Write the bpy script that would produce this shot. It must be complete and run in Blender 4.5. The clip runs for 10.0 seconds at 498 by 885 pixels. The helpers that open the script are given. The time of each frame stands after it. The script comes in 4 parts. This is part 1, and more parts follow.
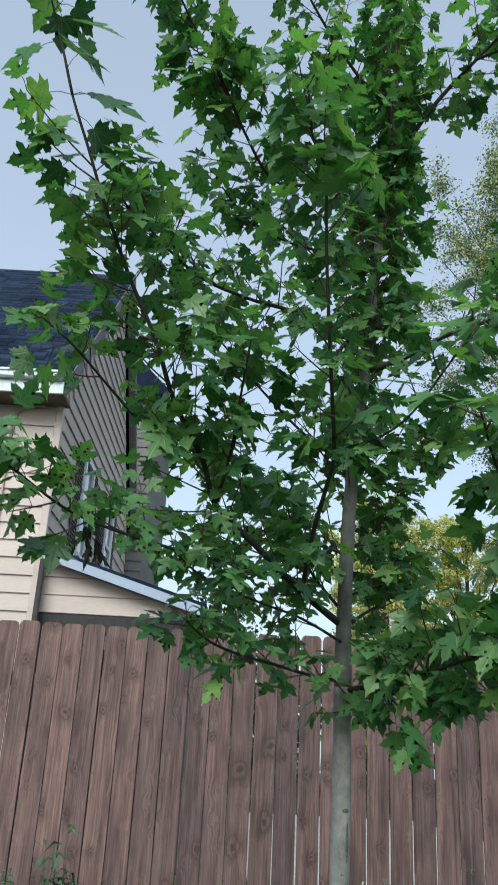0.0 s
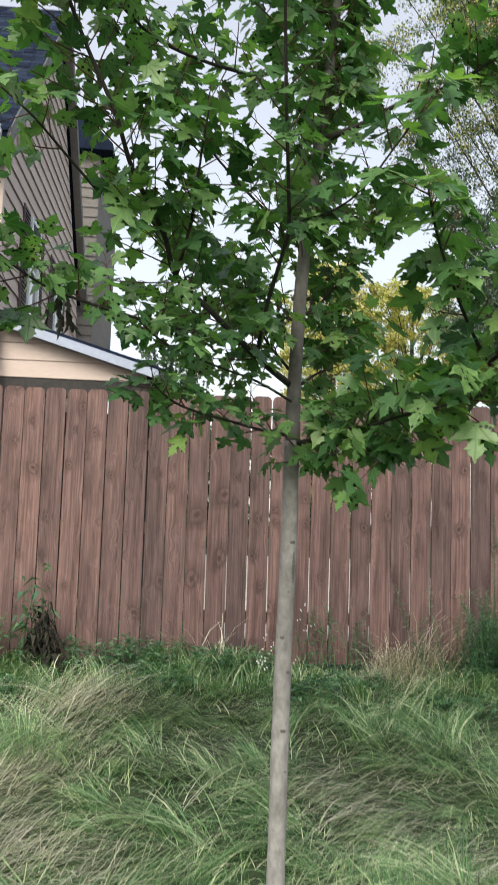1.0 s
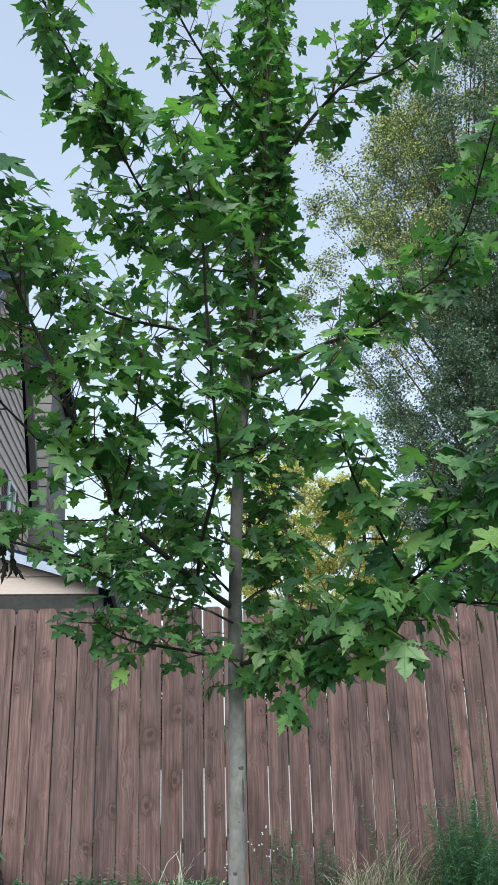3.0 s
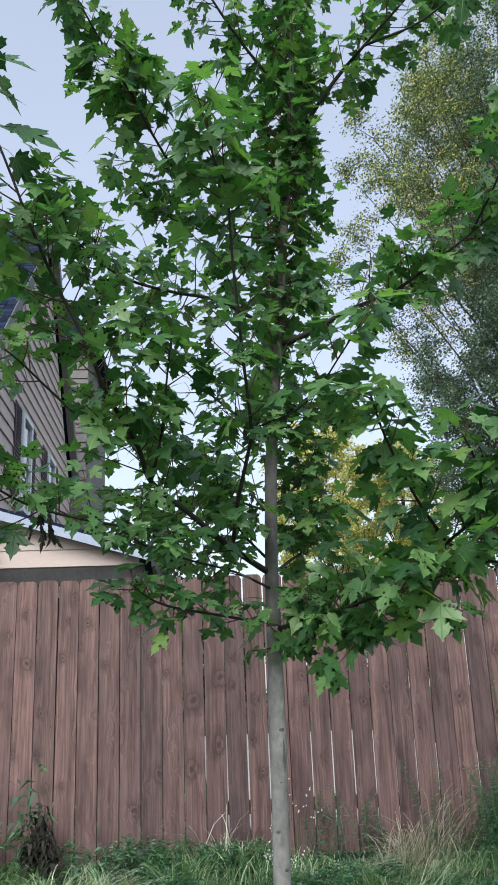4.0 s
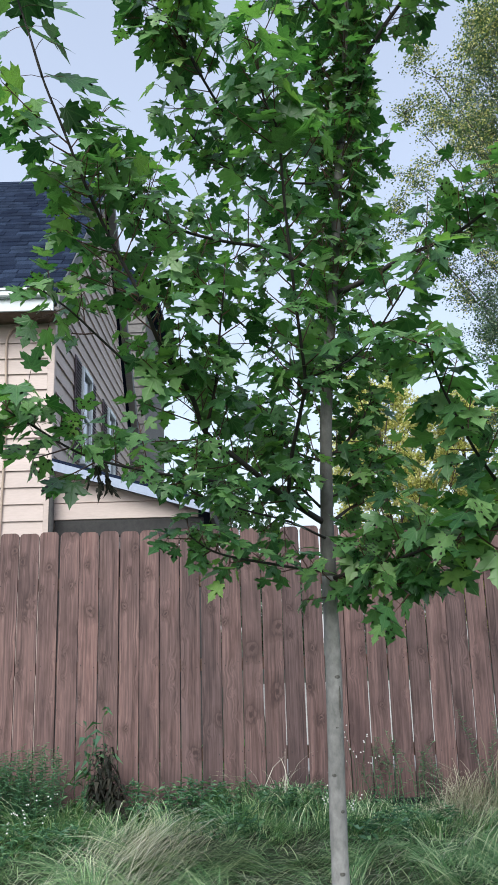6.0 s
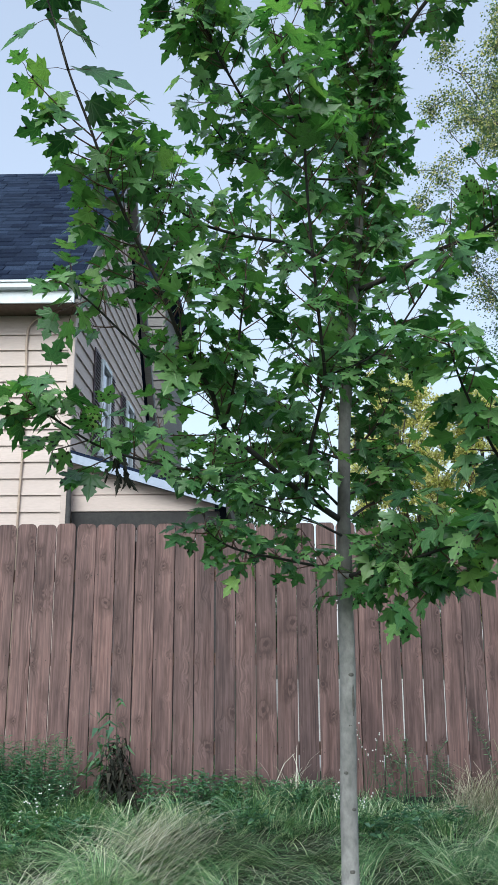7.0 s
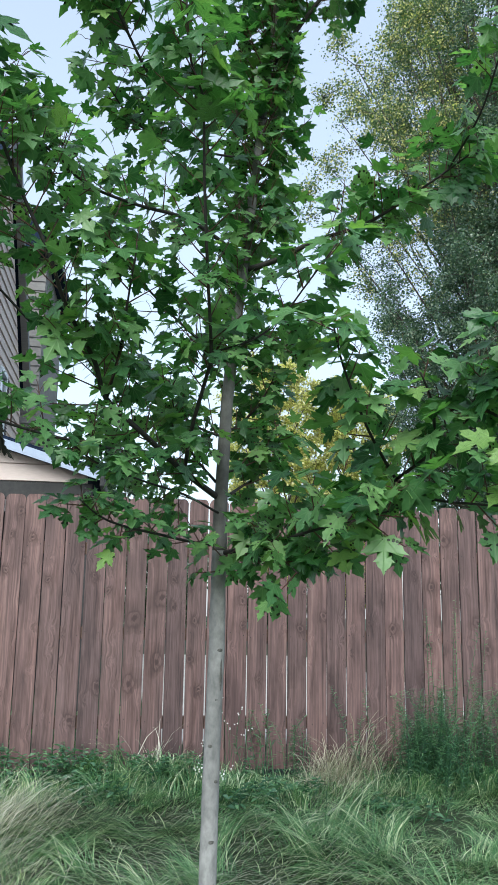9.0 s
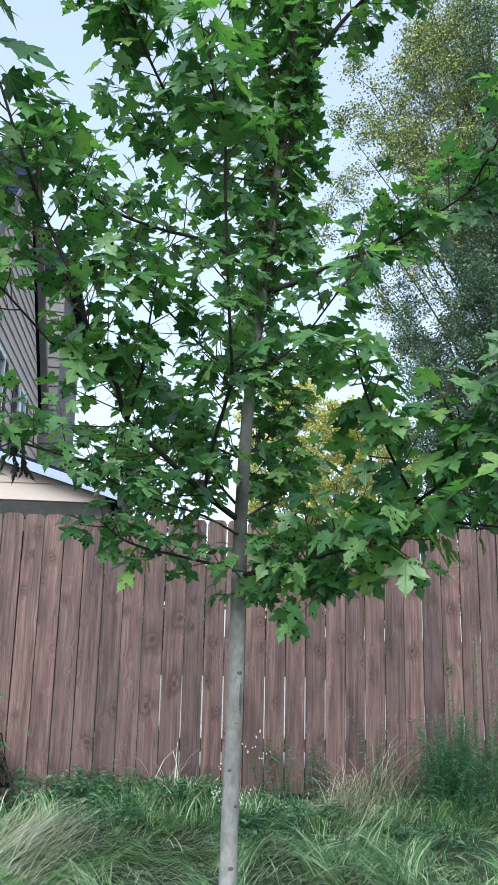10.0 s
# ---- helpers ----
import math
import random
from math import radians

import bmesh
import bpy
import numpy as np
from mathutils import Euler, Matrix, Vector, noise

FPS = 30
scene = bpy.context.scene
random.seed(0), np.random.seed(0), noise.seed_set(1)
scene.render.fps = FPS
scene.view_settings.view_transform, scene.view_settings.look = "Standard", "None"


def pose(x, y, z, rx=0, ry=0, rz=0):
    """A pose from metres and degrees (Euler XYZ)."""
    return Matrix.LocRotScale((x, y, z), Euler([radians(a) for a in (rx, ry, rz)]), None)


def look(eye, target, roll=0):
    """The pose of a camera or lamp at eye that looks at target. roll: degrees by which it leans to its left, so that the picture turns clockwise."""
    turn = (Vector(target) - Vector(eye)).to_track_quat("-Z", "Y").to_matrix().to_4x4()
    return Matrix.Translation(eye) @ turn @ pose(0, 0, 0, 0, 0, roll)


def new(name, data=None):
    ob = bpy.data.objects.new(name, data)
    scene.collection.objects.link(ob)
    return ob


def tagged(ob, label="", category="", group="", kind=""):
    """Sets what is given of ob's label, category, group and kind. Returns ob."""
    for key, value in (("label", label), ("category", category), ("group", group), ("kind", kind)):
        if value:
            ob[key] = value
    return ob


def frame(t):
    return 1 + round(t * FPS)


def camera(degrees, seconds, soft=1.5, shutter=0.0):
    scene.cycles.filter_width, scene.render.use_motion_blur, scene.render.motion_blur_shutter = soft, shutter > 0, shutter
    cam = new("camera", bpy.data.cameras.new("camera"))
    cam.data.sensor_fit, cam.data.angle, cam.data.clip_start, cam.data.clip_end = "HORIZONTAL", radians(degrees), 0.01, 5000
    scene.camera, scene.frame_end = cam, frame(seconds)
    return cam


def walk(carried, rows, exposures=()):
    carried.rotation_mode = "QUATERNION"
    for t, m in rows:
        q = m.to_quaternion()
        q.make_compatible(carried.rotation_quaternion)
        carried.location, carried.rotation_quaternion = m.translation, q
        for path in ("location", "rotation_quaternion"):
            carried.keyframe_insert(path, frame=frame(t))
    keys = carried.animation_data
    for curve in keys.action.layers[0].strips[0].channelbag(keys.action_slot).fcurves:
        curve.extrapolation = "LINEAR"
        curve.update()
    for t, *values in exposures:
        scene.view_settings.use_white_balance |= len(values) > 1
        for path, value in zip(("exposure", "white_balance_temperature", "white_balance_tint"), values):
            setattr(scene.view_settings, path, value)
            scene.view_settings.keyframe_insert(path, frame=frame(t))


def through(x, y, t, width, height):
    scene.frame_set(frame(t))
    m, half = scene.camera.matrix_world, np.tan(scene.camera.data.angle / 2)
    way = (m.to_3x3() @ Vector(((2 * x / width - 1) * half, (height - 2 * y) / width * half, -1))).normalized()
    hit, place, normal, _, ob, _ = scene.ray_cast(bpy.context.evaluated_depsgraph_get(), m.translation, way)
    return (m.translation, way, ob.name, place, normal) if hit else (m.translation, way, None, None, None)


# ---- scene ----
cam = camera(33.6, 10.0, shutter=0.2)
PATH = [
    (0, (-0.087, -0.677, 1.065), (-0.092, 1.184, 1.796), 3.1),
    (0.5, (-0.064, -0.666, 1.026), (-0.022, 1.257, 1.573), 3.6),
    (1, (-0.12, -0.866, 1.035), (0.024, 1.12, 1.218), 1.9),
    (1.5, (-0.122, -0.979, 1.104), (0.064, 1.011, 1.169), 1.2),
    (2, (-0.067, -1.005, 1.118), (0.142, 0.958, 1.44), 0.6),
    (2.2, (-0.076, -1.045, 1.127), (0.168, 0.868, 1.654), -1.2),
    (3.3, (-0.067, -1.046, 1.104), (0.165, 0.833, 1.748), -1.7),
    (3.5, (-0.053, -1.053, 1.106), (0.16, 0.832, 1.739), -2.0),
    (4, (-0.057, -1.046, 1.092), (0.091, 0.863, 1.669), -2.3),
    (4.5, (-0.05, -1.027, 1.089), (0.052, 0.902, 1.606), -2.4),
    (5, (-0.046, -1.039, 1.082), (0.027, 0.899, 1.571), -2.3),
    (5.5, (-0.039, -1.04, 1.081), (0.001, 0.902, 1.56), -2.1),
    (6, (-0.043, -1.042, 1.084), (-0.039, 0.902, 1.556), -1.6),
    (7.5, (-0.051, -1.039, 1.086), (-0.09, 0.912, 1.526), 0.2),
    (8, (-0.067, -1.028, 1.082), (-0.035, 0.936, 1.463), 0.9),
    (8.1, (-0.07, -1.031, 1.082), (-0.014, 0.933, 1.459), 1.1),
    (8.5, (-0.069, -1.03, 1.086), (0.142, 0.921, 1.471), 1.1),
    (9, (-0.065, -1.034, 1.084), (0.197, 0.906, 1.493), 1.0),
    (9.5, (-0.068, -1.03, 1.077), (0.179, 0.908, 1.504), 1.0),
    (10, (-0.079, -1.034, 1.09), (0.142, 0.901, 1.545), 1.3),
]
walk(cam, [(t, look(eye, target, roll)) for t, eye, target, roll in PATH],
     exposures=[(0, 0.97, 5950, -4), (0.5, 1.17, 6150, 4), (1, 1.29, 7000, 5), (1.5, 1.64, 6050, -1), (2, 1.64, 6050, -1), (3.5, 1.11, 6050, 1), (4.5, 1.19, 6250, 7), (5.5, 1.21, 6050, 3), (6, 1.19, 6050, 4), (7.5, 1.17, 5800, -2), (8, 1.19, 5850, -1), (8.5, 1.29, 6350, 6), (9, 1.39, 5850, -1), (10, 1.45, 5800, -1)])

# ---- world, sun ----
SUN_WAY = Vector((-0.20, -0.72, 0.66)).normalized()
world = bpy.data.worlds.new("evening_sky")
scene.world = world
world.use_nodes = True
wn = world.node_tree.nodes
sky = wn.new("ShaderNodeTexSky")
sky.sky_type = "NISHITA"
sky.sun_disc = False
sky.sun_elevation = math.asin(SUN_WAY.z)
sky.sun_rotation = math.atan2(SUN_WAY.x, SUN_WAY.y)
sky.air_density, sky.dust_density, sky.ozone_density = 1.0, 3.0, 1.8
wn["Background"].inputs["Strength"].default_value = 0.138
# haze over the whole sky, thicker towards the horizon
haze = wn.new("ShaderNodeMix")
haze.data_type = "RGBA"
haze.inputs[7].default_value = (3.32, 3.08, 3.12, 1)
sky_way, sky_axes, thin = wn.new("ShaderNodeTexCoord"), wn.new("ShaderNodeSeparateXYZ"), wn.new("ShaderNodeMapRange")
world.node_tree.links.new(sky_way.outputs["Generated"], sky_axes.inputs[0])
world.node_tree.links.new(sky_axes.outputs["Z"], thin.inputs["Value"])
for socket, value in (("From Min", 0.1), ("From Max", 0.75), ("To Min", 0.62), ("To Max", 0.4)):
    thin.inputs[socket].default_value = value
world.node_tree.links.new(thin.outputs["Result"], haze.inputs[0])
world.node_tree.links.new(sky.outputs[0], haze.inputs[6])
world.node_tree.links.new(haze.outputs[2], wn["Background"].inputs["Color"])
sun = new("sun", bpy.data.lights.new("sun", "SUN"))
sun.data.energy, sun.data.angle, sun.data.color = 1.24, radians(40), (1.0, 0.955, 0.88)
sun.matrix_world = look(SUN_WAY * 60, (0, 0, 0))


# ---- materials ----
def material(name):
    m = bpy.data.materials.new(name)
    m.use_nodes = True
    return m, m.node_tree.nodes, m.node_tree.links, m.node_tree.nodes["Principled BSDF"]


def ramp(nodes, stops):
    r = nodes.new("ShaderNodeValToRGB")
    while len(r.color_ramp.elements) < len(stops):
        r.color_ramp.elements.new(0.5)
    for e, (p, c) in zip(r.color_ramp.elements, stops):
        e.position, e.color = p, (*c, 1)
    return r


def math_node(nodes, links, op, a, b=None):
    n = nodes.new("ShaderNodeMath")
    n.operation = op
    for i, v in enumerate((a, b)):
        if v is None:
            continue
        if isinstance(v, (int, float)):
            n.inputs[i].default_value = v
        else:
            links.new(v, n.inputs[i])
    return n.outputs[0]


def noise_node(nodes, links, vector, scale, detail=4.0, rough=0.55):
    n = nodes.new("ShaderNodeTexNoise")
    n.inputs["Scale"].default_value, n.inputs["Detail"].default_value, n.inputs["Roughness"].default_value = scale, detail, rough
    if vector is not None:
        links.new(vector, n.inputs["Vector"])
    return n.outputs["Fac"]


def mapped(nodes, links, scale, shift=None):
    tc = nodes.new("ShaderNodeTexCoord")
    mp = nodes.new("ShaderNodeMapping")
    mp.inputs["Scale"].default_value = scale
    links.new(tc.outputs["Object"], mp.inputs["Vector"])
    if shift is not None:
        links.new(shift, mp.inputs["Location"])
    return mp.outputs["Vector"]


def bump(nodes, links, shader, height, strength, distance=0.005):
    b = nodes.new("ShaderNodeBump")
    b.inputs["Strength"].default_value, b.inputs["Distance"].default_value = strength, distance
    links.new(height, b.inputs["Height"])
    links.new(b.outputs["Normal"], shader.inputs["Normal"])


def mix_colour(nodes, links, fac, a, b, mode="MIX"):
    n = nodes.new("ShaderNodeMix")
    n.data_type, n.blend_type = "RGBA", mode
    for sock, v in ((n.inputs[0], fac), (n.inputs[6], a), (n.inputs[7], b)):
        if isinstance(v, (int, float)):
            sock.default_value = v
        elif isinstance(v, tuple):
            sock.default_value = (*v, 1)
        else:
            links.new(v, sock)
    return n.outputs[2]


def surface(name, dark, light, scale, rough=0.7, relief=0.2, stretch=(1, 1, 1), metal=0.0, stain=0.25, stain_scale=1.3):
    """A two-scale noisy surface."""
    m, n, l, s = material(name)
    v = mapped(n, l, stretch)
    fine = noise_node(n, l, v, scale, 6, 0.65)
    broad = noise_node(n, l, v, stain_scale, 3)
    c = ramp(n, [(0.3, dark), (0.7, light)])
    l.new(fine, c.inputs[0])
    b = ramp(n, [(0.35, (1 - stain,) * 3), (0.65, (1.0, 1.0, 1.0))])
    l.new(broad, b.inputs[0])
    l.new(mix_colour(n, l, 1.0, c.outputs[0], b.outputs[0], "MULTIPLY"), s.inputs["Base Color"])
    s.inputs["Roughness"].default_value, s.inputs["Metallic"].default_value = rough, metal
    bump(n, l, s, fine, relief)
    return m


def picket_wood():
    m, n, l, s = material("stained_cedar")
    info = n.new("ShaderNodeObjectInfo")
    shift = n.new("ShaderNodeCombineXYZ")
    for i, k in enumerate((17.0, 31.0, 53.0)):
        l.new(math_node(n, l, "MULTIPLY", info.outputs["Random"], k), shift.inputs[i])
    sep, flat = n.new("ShaderNodeSeparateXYZ"), n.new("ShaderNodeCombineXYZ")
    l.new(mapped(n, l, (5.2, 5.2, 4.6), shift.outputs[0]), sep.inputs[0])
    l.new(sep.outputs[0], flat.inputs[0])
    l.new(sep.outputs[2], flat.inputs[1])
    wob = n.new("ShaderNodeTexNoise")
    wob.inputs["Scale"].default_value = 3.5
    l.new(flat.outputs[0], wob.inputs["Vector"])
    bent = n.new("ShaderNodeVectorMath")
    bent.operation = "MULTIPLY_ADD"
    l.new(wob.outputs["Color"], bent.inputs[0])
    bent.inputs[1].default_value = (0.24, 0.36, 0.0)
    l.new(flat.outputs[0], bent.inputs[2])
    knot_v = bent.outputs[0]
    vor = n.new("ShaderNodeTexVoronoi")
    vor.voronoi_dimensions = "2D"
    vor.inputs["Scale"].default_value = 1.0
    vor.inputs["Randomness"].default_value = 1.0
    l.new(knot_v, vor.inputs["Vector"])
    # grain bends round the knots
    pull = math_node(n, l, "POWER", math_node(n, l, "SUBTRACT", 1.0, math_node(n, l, "MINIMUM", vor.outputs["Distance"], 1.0)), 7.0)
    grain_v = mapped(n, l, (85.0, 40.0, 1.5), shift.outputs[0])
    add = n.new("ShaderNodeVectorMath")
    add.operation = "ADD"
    l.new(grain_v, add.inputs[0])
    comb = n.new("ShaderNodeCombineXYZ")
    l.new(math_node(n, l, "MULTIPLY", pull, 3.2), comb.inputs[0])
    l.new(math_node(n, l, "MULTIPLY", pull, 1.2), comb.inputs[2])
    l.new(comb.outputs[0], add.inputs[1])
    grain = noise_node(n, l, add.outputs[0], 1.0, 5, 0.7)
    broad = noise_node(n, l, mapped(n, l, (6.0, 3.0, 1.4), shift.outputs[0]), 1.0, 4, 0.6)
    base = ramp(n, [(0.27, (0.062, 0.038, 0.037)), (0.5, (0.158, 0.098, 0.093)), (0.76, (0.272, 0.178, 0.168))])
    l.new(grain, base.inputs[0])
    blotch = ramp(n, [(0.32, (0.5, 0.48, 0.5)), (0.5, (0.92, 0.9, 0.9)), (0.7, (1.25, 1.18, 1.15))])
    l.new(broad, blotch.inputs[0])
    c = mix_colour(n, l, 1.0, base.outputs[0], blotch.outputs[0], "MULTIPLY")
    smear = ramp(n, [(0.50, (1.0, 1.0, 1.0)), (0.68, (0.42, 0.38, 0.38))])
    l.new(noise_node(n, l, mapped(n, l, (17.0, 6.0, 1.5), shift.outputs[0]), 1.0, 5, 0.65), smear.inputs[0])
    c = mix_colour(n, l, 0.85, c, smear.outputs[0], "MULTIPLY")
    tone = ramp(n, [(0.0, (0.66, 0.68, 0.72)), (0.5, (0.95, 0.95, 0.95)), (1.0, (1.18, 1.14, 1.13))])
    l.new(info.outputs["Random"], tone.inputs[0])
    c = mix_colour(n, l, 1.0, c, tone.outputs[0], "MULTIPLY")
    ring = ramp(n, [(0.0, (0.95, 0.95, 0.95)), (0.045, (0.85, 0.85, 0.85)), (0.065, (0.3, 0.3, 0.3)), (0.11, (0.3, 0.3, 0.3)), (0.135, (0.72, 0.72, 0.72)), (0.2, (0.4, 0.4, 0.4)), (0.42, (0.0, 0.0, 0.0))])
    pick = n.new("ShaderNodeSeparateColor")
    l.new(vor.outputs["Color"], pick.inputs[0])
    grow = math_node(n, l, "ADD", 0.55, math_node(n, l, "MULTIPLY", pick.outputs[1], 1.3))
    l.new(math_node(n, l, "MULTIPLY", vor.outputs["Distance"], grow), ring.inputs[0])
    some = math_node(n, l, "GREATER_THAN", pick.outputs[0], 0.5)
    c = mix_colour(n, l, math_node(n, l, "MULTIPLY", math_node(n, l, "MULTIPLY", ring.outputs[0], some), math_node(n, l, "MINIMUM", math_node(n, l, "MULTIPLY", broad, 2.0), 0.95)), c, (0.040, 0.021, 0.020))
    l.new(c, s.inputs["Base Color"])
    s.inputs["Roughness"].default_value = 0.78
    bump(n, l, s, math_node(n, l, "ADD", grain, math_node(n, l, "MULTIPLY", ring.outputs[0], -0.4)), 0.28, 0.003)
    return m


def leaf_material(name, stops, spots=0.0, through=0.35, rough=0.45, glow=(1.5, 1.9, 0.75), veins=False):
    """Foliage: each leaf its own green, light comes partly through."""
    m, n, l, s = material(name)
    info, geo = n.new("ShaderNodeObjectInfo"), n.new("ShaderNodeNewGeometry")
    r = math_node(n, l, "FRACT", math_node(n, l, "ADD", info.outputs["Random"], geo.outputs["Random Per Island"]))
    c = ramp(n, stops)
    l.new(r, c.inputs[0])
    v = mapped(n, l, (1, 1, 1))
    mot = ramp(n, [(0.3, (0.75, 0.78, 0.72)), (0.7, (1.15, 1.12, 1.1))])
    l.new(noise_node(n, l, v, 28.0, 3), mot.inputs[0])
    col = mix_colour(n, l, 1.0, c.outputs[0], mot.outputs[0], "MULTIPLY")
    if spots:
        vor = n.new("ShaderNodeTexVoronoi")
        vor.inputs["Scale"].default_value = 62.0
        l.new(v, vor.inputs["Vector"])
        near = math_node(n, l, "LESS_THAN", vor.outputs["Distance"], 0.30)
        few = math_node(n, l, "GREATER_THAN", noise_node(n, l, v, 4.5, 2), 1 - spots)
        col = mix_colour(n, l, math_node(n, l, "MULTIPLY", near, few), col, (0.012, 0.014, 0.008))
    if veins:
        uv, sep = n.new("ShaderNodeUVMap"), n.new("ShaderNodeSeparateXYZ")
        uv.uv_map = "blade"
        l.new(uv.outputs[0], sep.inputs[0])
        x, y = math_node(n, l, "ABSOLUTE", sep.outputs[0]), sep.outputs[1]
        near = x
        for a in (0.66, 1.25):
            d = math_node(n, l, "SUBTRACT", math_node(n, l, "MULTIPLY", x, math.cos(a)), math_node(n, l, "MULTIPLY", y, math.sin(a)))
            near = math_node(n, l, "MINIMUM", near, math_node(n, l, "ABSOLUTE", d))
        rib = ramp(n, [(0.0, (1.0, 1.0, 1.0)), (0.012, (0.7, 0.7, 0.7)), (0.03, (0.0, 0.0, 0.0))])
        l.new(near, rib.inputs[0])
        col = mix_colour(n, l, math_node(n, l, "MULTIPLY", rib.outputs[0], 0.16), col, (0.22, 0.34, 0.14))
        bump(n, l, s, rib.outputs[0], 0.5, 0.002)
    l.new(col, s.inputs["Base Color"])
    s.inputs["Roughness"].default_value = rough
    s.inputs["Specular IOR Level"].default_value = 0.5
    tr = n.new("ShaderNodeBsdfTranslucent")
    l.new(mix_colour(n, l, 1.0, col, glow, "MULTIPLY"), tr.inputs["Color"])
    mix = n.new("ShaderNodeMixShader")
    mix.inputs[0].default_value = through
    l.new(s.outputs[0], mix.inputs[1])
    l.new(tr.outputs[0], mix.inputs[2])
    l.new(mix.outputs[0], n["Material Output"].inputs["Surface"])
    return m


CEDAR = picket_wood()
RAIL_WOOD = surface("rail_wood", (0.10, 0.06, 0.045), (0.2, 0.13, 0.1), 30, 0.85, 0.3, (1, 8, 8))
SOIL = surface("turf_floor", (0.012, 0.026, 0.010), (0.04, 0.065, 0.022), 26, 0.95, 0.5, stain=0.45)
SIDING = surface("cream_siding", (0.50, 0.412, 0.378), (0.575, 0.48, 0.445), 40, 0.6, 0.12, (0.3, 0.3, 2.0), stain=0.12)
SHINGLE = surface("slate_blue_shingle", (0.006, 0.010, 0.022), (0.024, 0.036, 0.070), 70, 0.95, 0.5, stain=0.3, stain_scale=2.5)
WHITE_METAL = surface("white_aluminium", (0.52, 0.57, 0.61), (0.64, 0.68, 0.72), 12, 0.35, 0.05, stain=0.1)
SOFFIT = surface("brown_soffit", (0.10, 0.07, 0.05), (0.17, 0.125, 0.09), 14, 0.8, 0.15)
SHADED_TRIM = surface("shaded_grey_trim", (0.13, 0.135, 0.15), (0.2, 0.205, 0.22), 16, 0.7, 0.1)
BLUE_TRIM = surface("pale_blue_trim", (0.28, 0.33, 0.45), (0.36, 0.42, 0.54), 12, 0.45, 0.05, stain=0.12)
WING_SIDING = surface("grey_brown_siding", (0.15, 0.14, 0.135), (0.21, 0.20, 0.195), 30, 0.75, 0.15, (0.3, 0.3, 2.0), stain=0.15)
SHUTTER = surface("plum_shutter_paint", (0.045, 0.028, 0.04), (0.075, 0.045, 0.06), 30, 0.5, 0.1)
DARK_TIMBER = surface("dark_beam_paint", (0.022, 0.022, 0.024), (0.045, 0.043, 0.042), 22, 0.8, 0.2)
PIPE = surface("tan_conduit_paint", (0.36, 0.28, 0.22), (0.46, 0.36, 0.29), 30, 0.5, 0.1)
BARK = surface("young_maple_bark", (0.165, 0.162, 0.162), (0.33, 0.322, 0.32), 34, 0.85, 0.4, (1.0, 1.0, 0.6), stain=0.35, stain_scale=5.0)
# Leader bark: a younger tone, darkened further for the crown's shade.
SHADED_LEADER_BARK = surface("shaded_leader_bark", (0.10, 0.095, 0.09), (0.20, 0.193, 0.185), 34, 0.85, 0.4, (1.0, 1.0, 0.6), stain=0.35, stain_scale=5.0)
SCAR = surface("healed_scar_bark", (0.045, 0.042, 0.038), (0.15, 0.145, 0.135), 60, 0.9, 0.6)
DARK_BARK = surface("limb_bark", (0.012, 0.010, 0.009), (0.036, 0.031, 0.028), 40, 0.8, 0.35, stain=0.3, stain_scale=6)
TWIG = surface("red_brown_twig", (0.045, 0.018, 0.014), (0.11, 0.045, 0.03), 40, 0.6, 0.1)
FAR_BARK = surface("grey_bark", (0.045, 0.04, 0.034), (0.11, 0.095, 0.08), 10, 0.9, 0.4)
MAPLE_LEAF = leaf_material("maple_leaf", [(0.0, (0.028, 0.084, 0.034)), (0.35, (0.064, 0.158, 0.062)), (0.7, (0.118, 0.236, 0.09)), (0.92, (0.165, 0.29, 0.11)), (1.0, (0.195, 0.31, 0.095))], spots=0.46, rough=0.38, veins=True)
FAR_LEAF = leaf_material("cottonwood_leaf", [(0.0, (0.035, 0.075, 0.055)), (0.65, (0.08, 0.135, 0.095)), (1.0, (0.26, 0.31, 0.25))], through=0.3)
# Gold stops put low sunlight into the leaf colour.
SUN_TINT_LEAF = leaf_material("sun_tinted_leaf", [(0.0, (0.05, 0.095, 0.055)), (0.58, (0.13, 0.175, 0.10)), (0.82, (0.38, 0.35, 0.16)), (1.0, (0.80, 0.68, 0.38))], through=0.4)
GOLD_LEAF = leaf_material("golden_leaf", [(0.0, (0.20, 0.20, 0.09)), (0.45, (0.52, 0.45, 0.20)), (1.0, (0.82, 0.74, 0.46))], through=0.4)
GRASS = leaf_material("lodged_grass", [(0.0, (0.034, 0.092, 0.042)), (0.4, (0.115, 0.24, 0.11)), (0.7, (0.235, 0.39, 0.20)), (0.86, (0.48, 0.57, 0.37)), (1.0, (0.78, 0.78, 0.64))], through=0.25, rough=0.5)
STRAW = leaf_material("dry_grass", [(0.0, (0.30, 0.34, 0.22)), (0.4, (0.58, 0.58, 0.47)), (1.0, (0.84, 0.83, 0.76))], through=0.2, rough=0.55, glow=(1.2, 1.15, 1.0))
TAN_STRAW = leaf_material("bleached_clump_grass", [(0.0, (0.12, 0.19, 0.10)), (0.35, (0.34, 0.34, 0.23)), (1.0, (0.68, 0.64, 0.53))], through=0.2, rough=0.55, glow=(1.2, 1.15, 1.0))
WEED_LEAF = leaf_material("weed_leaf", [(0.0, (0.034, 0.098, 0.058)), (0.6, (0.076, 0.172, 0.10)), (1.0, (0.165, 0.30, 0.16))], through=0.3)
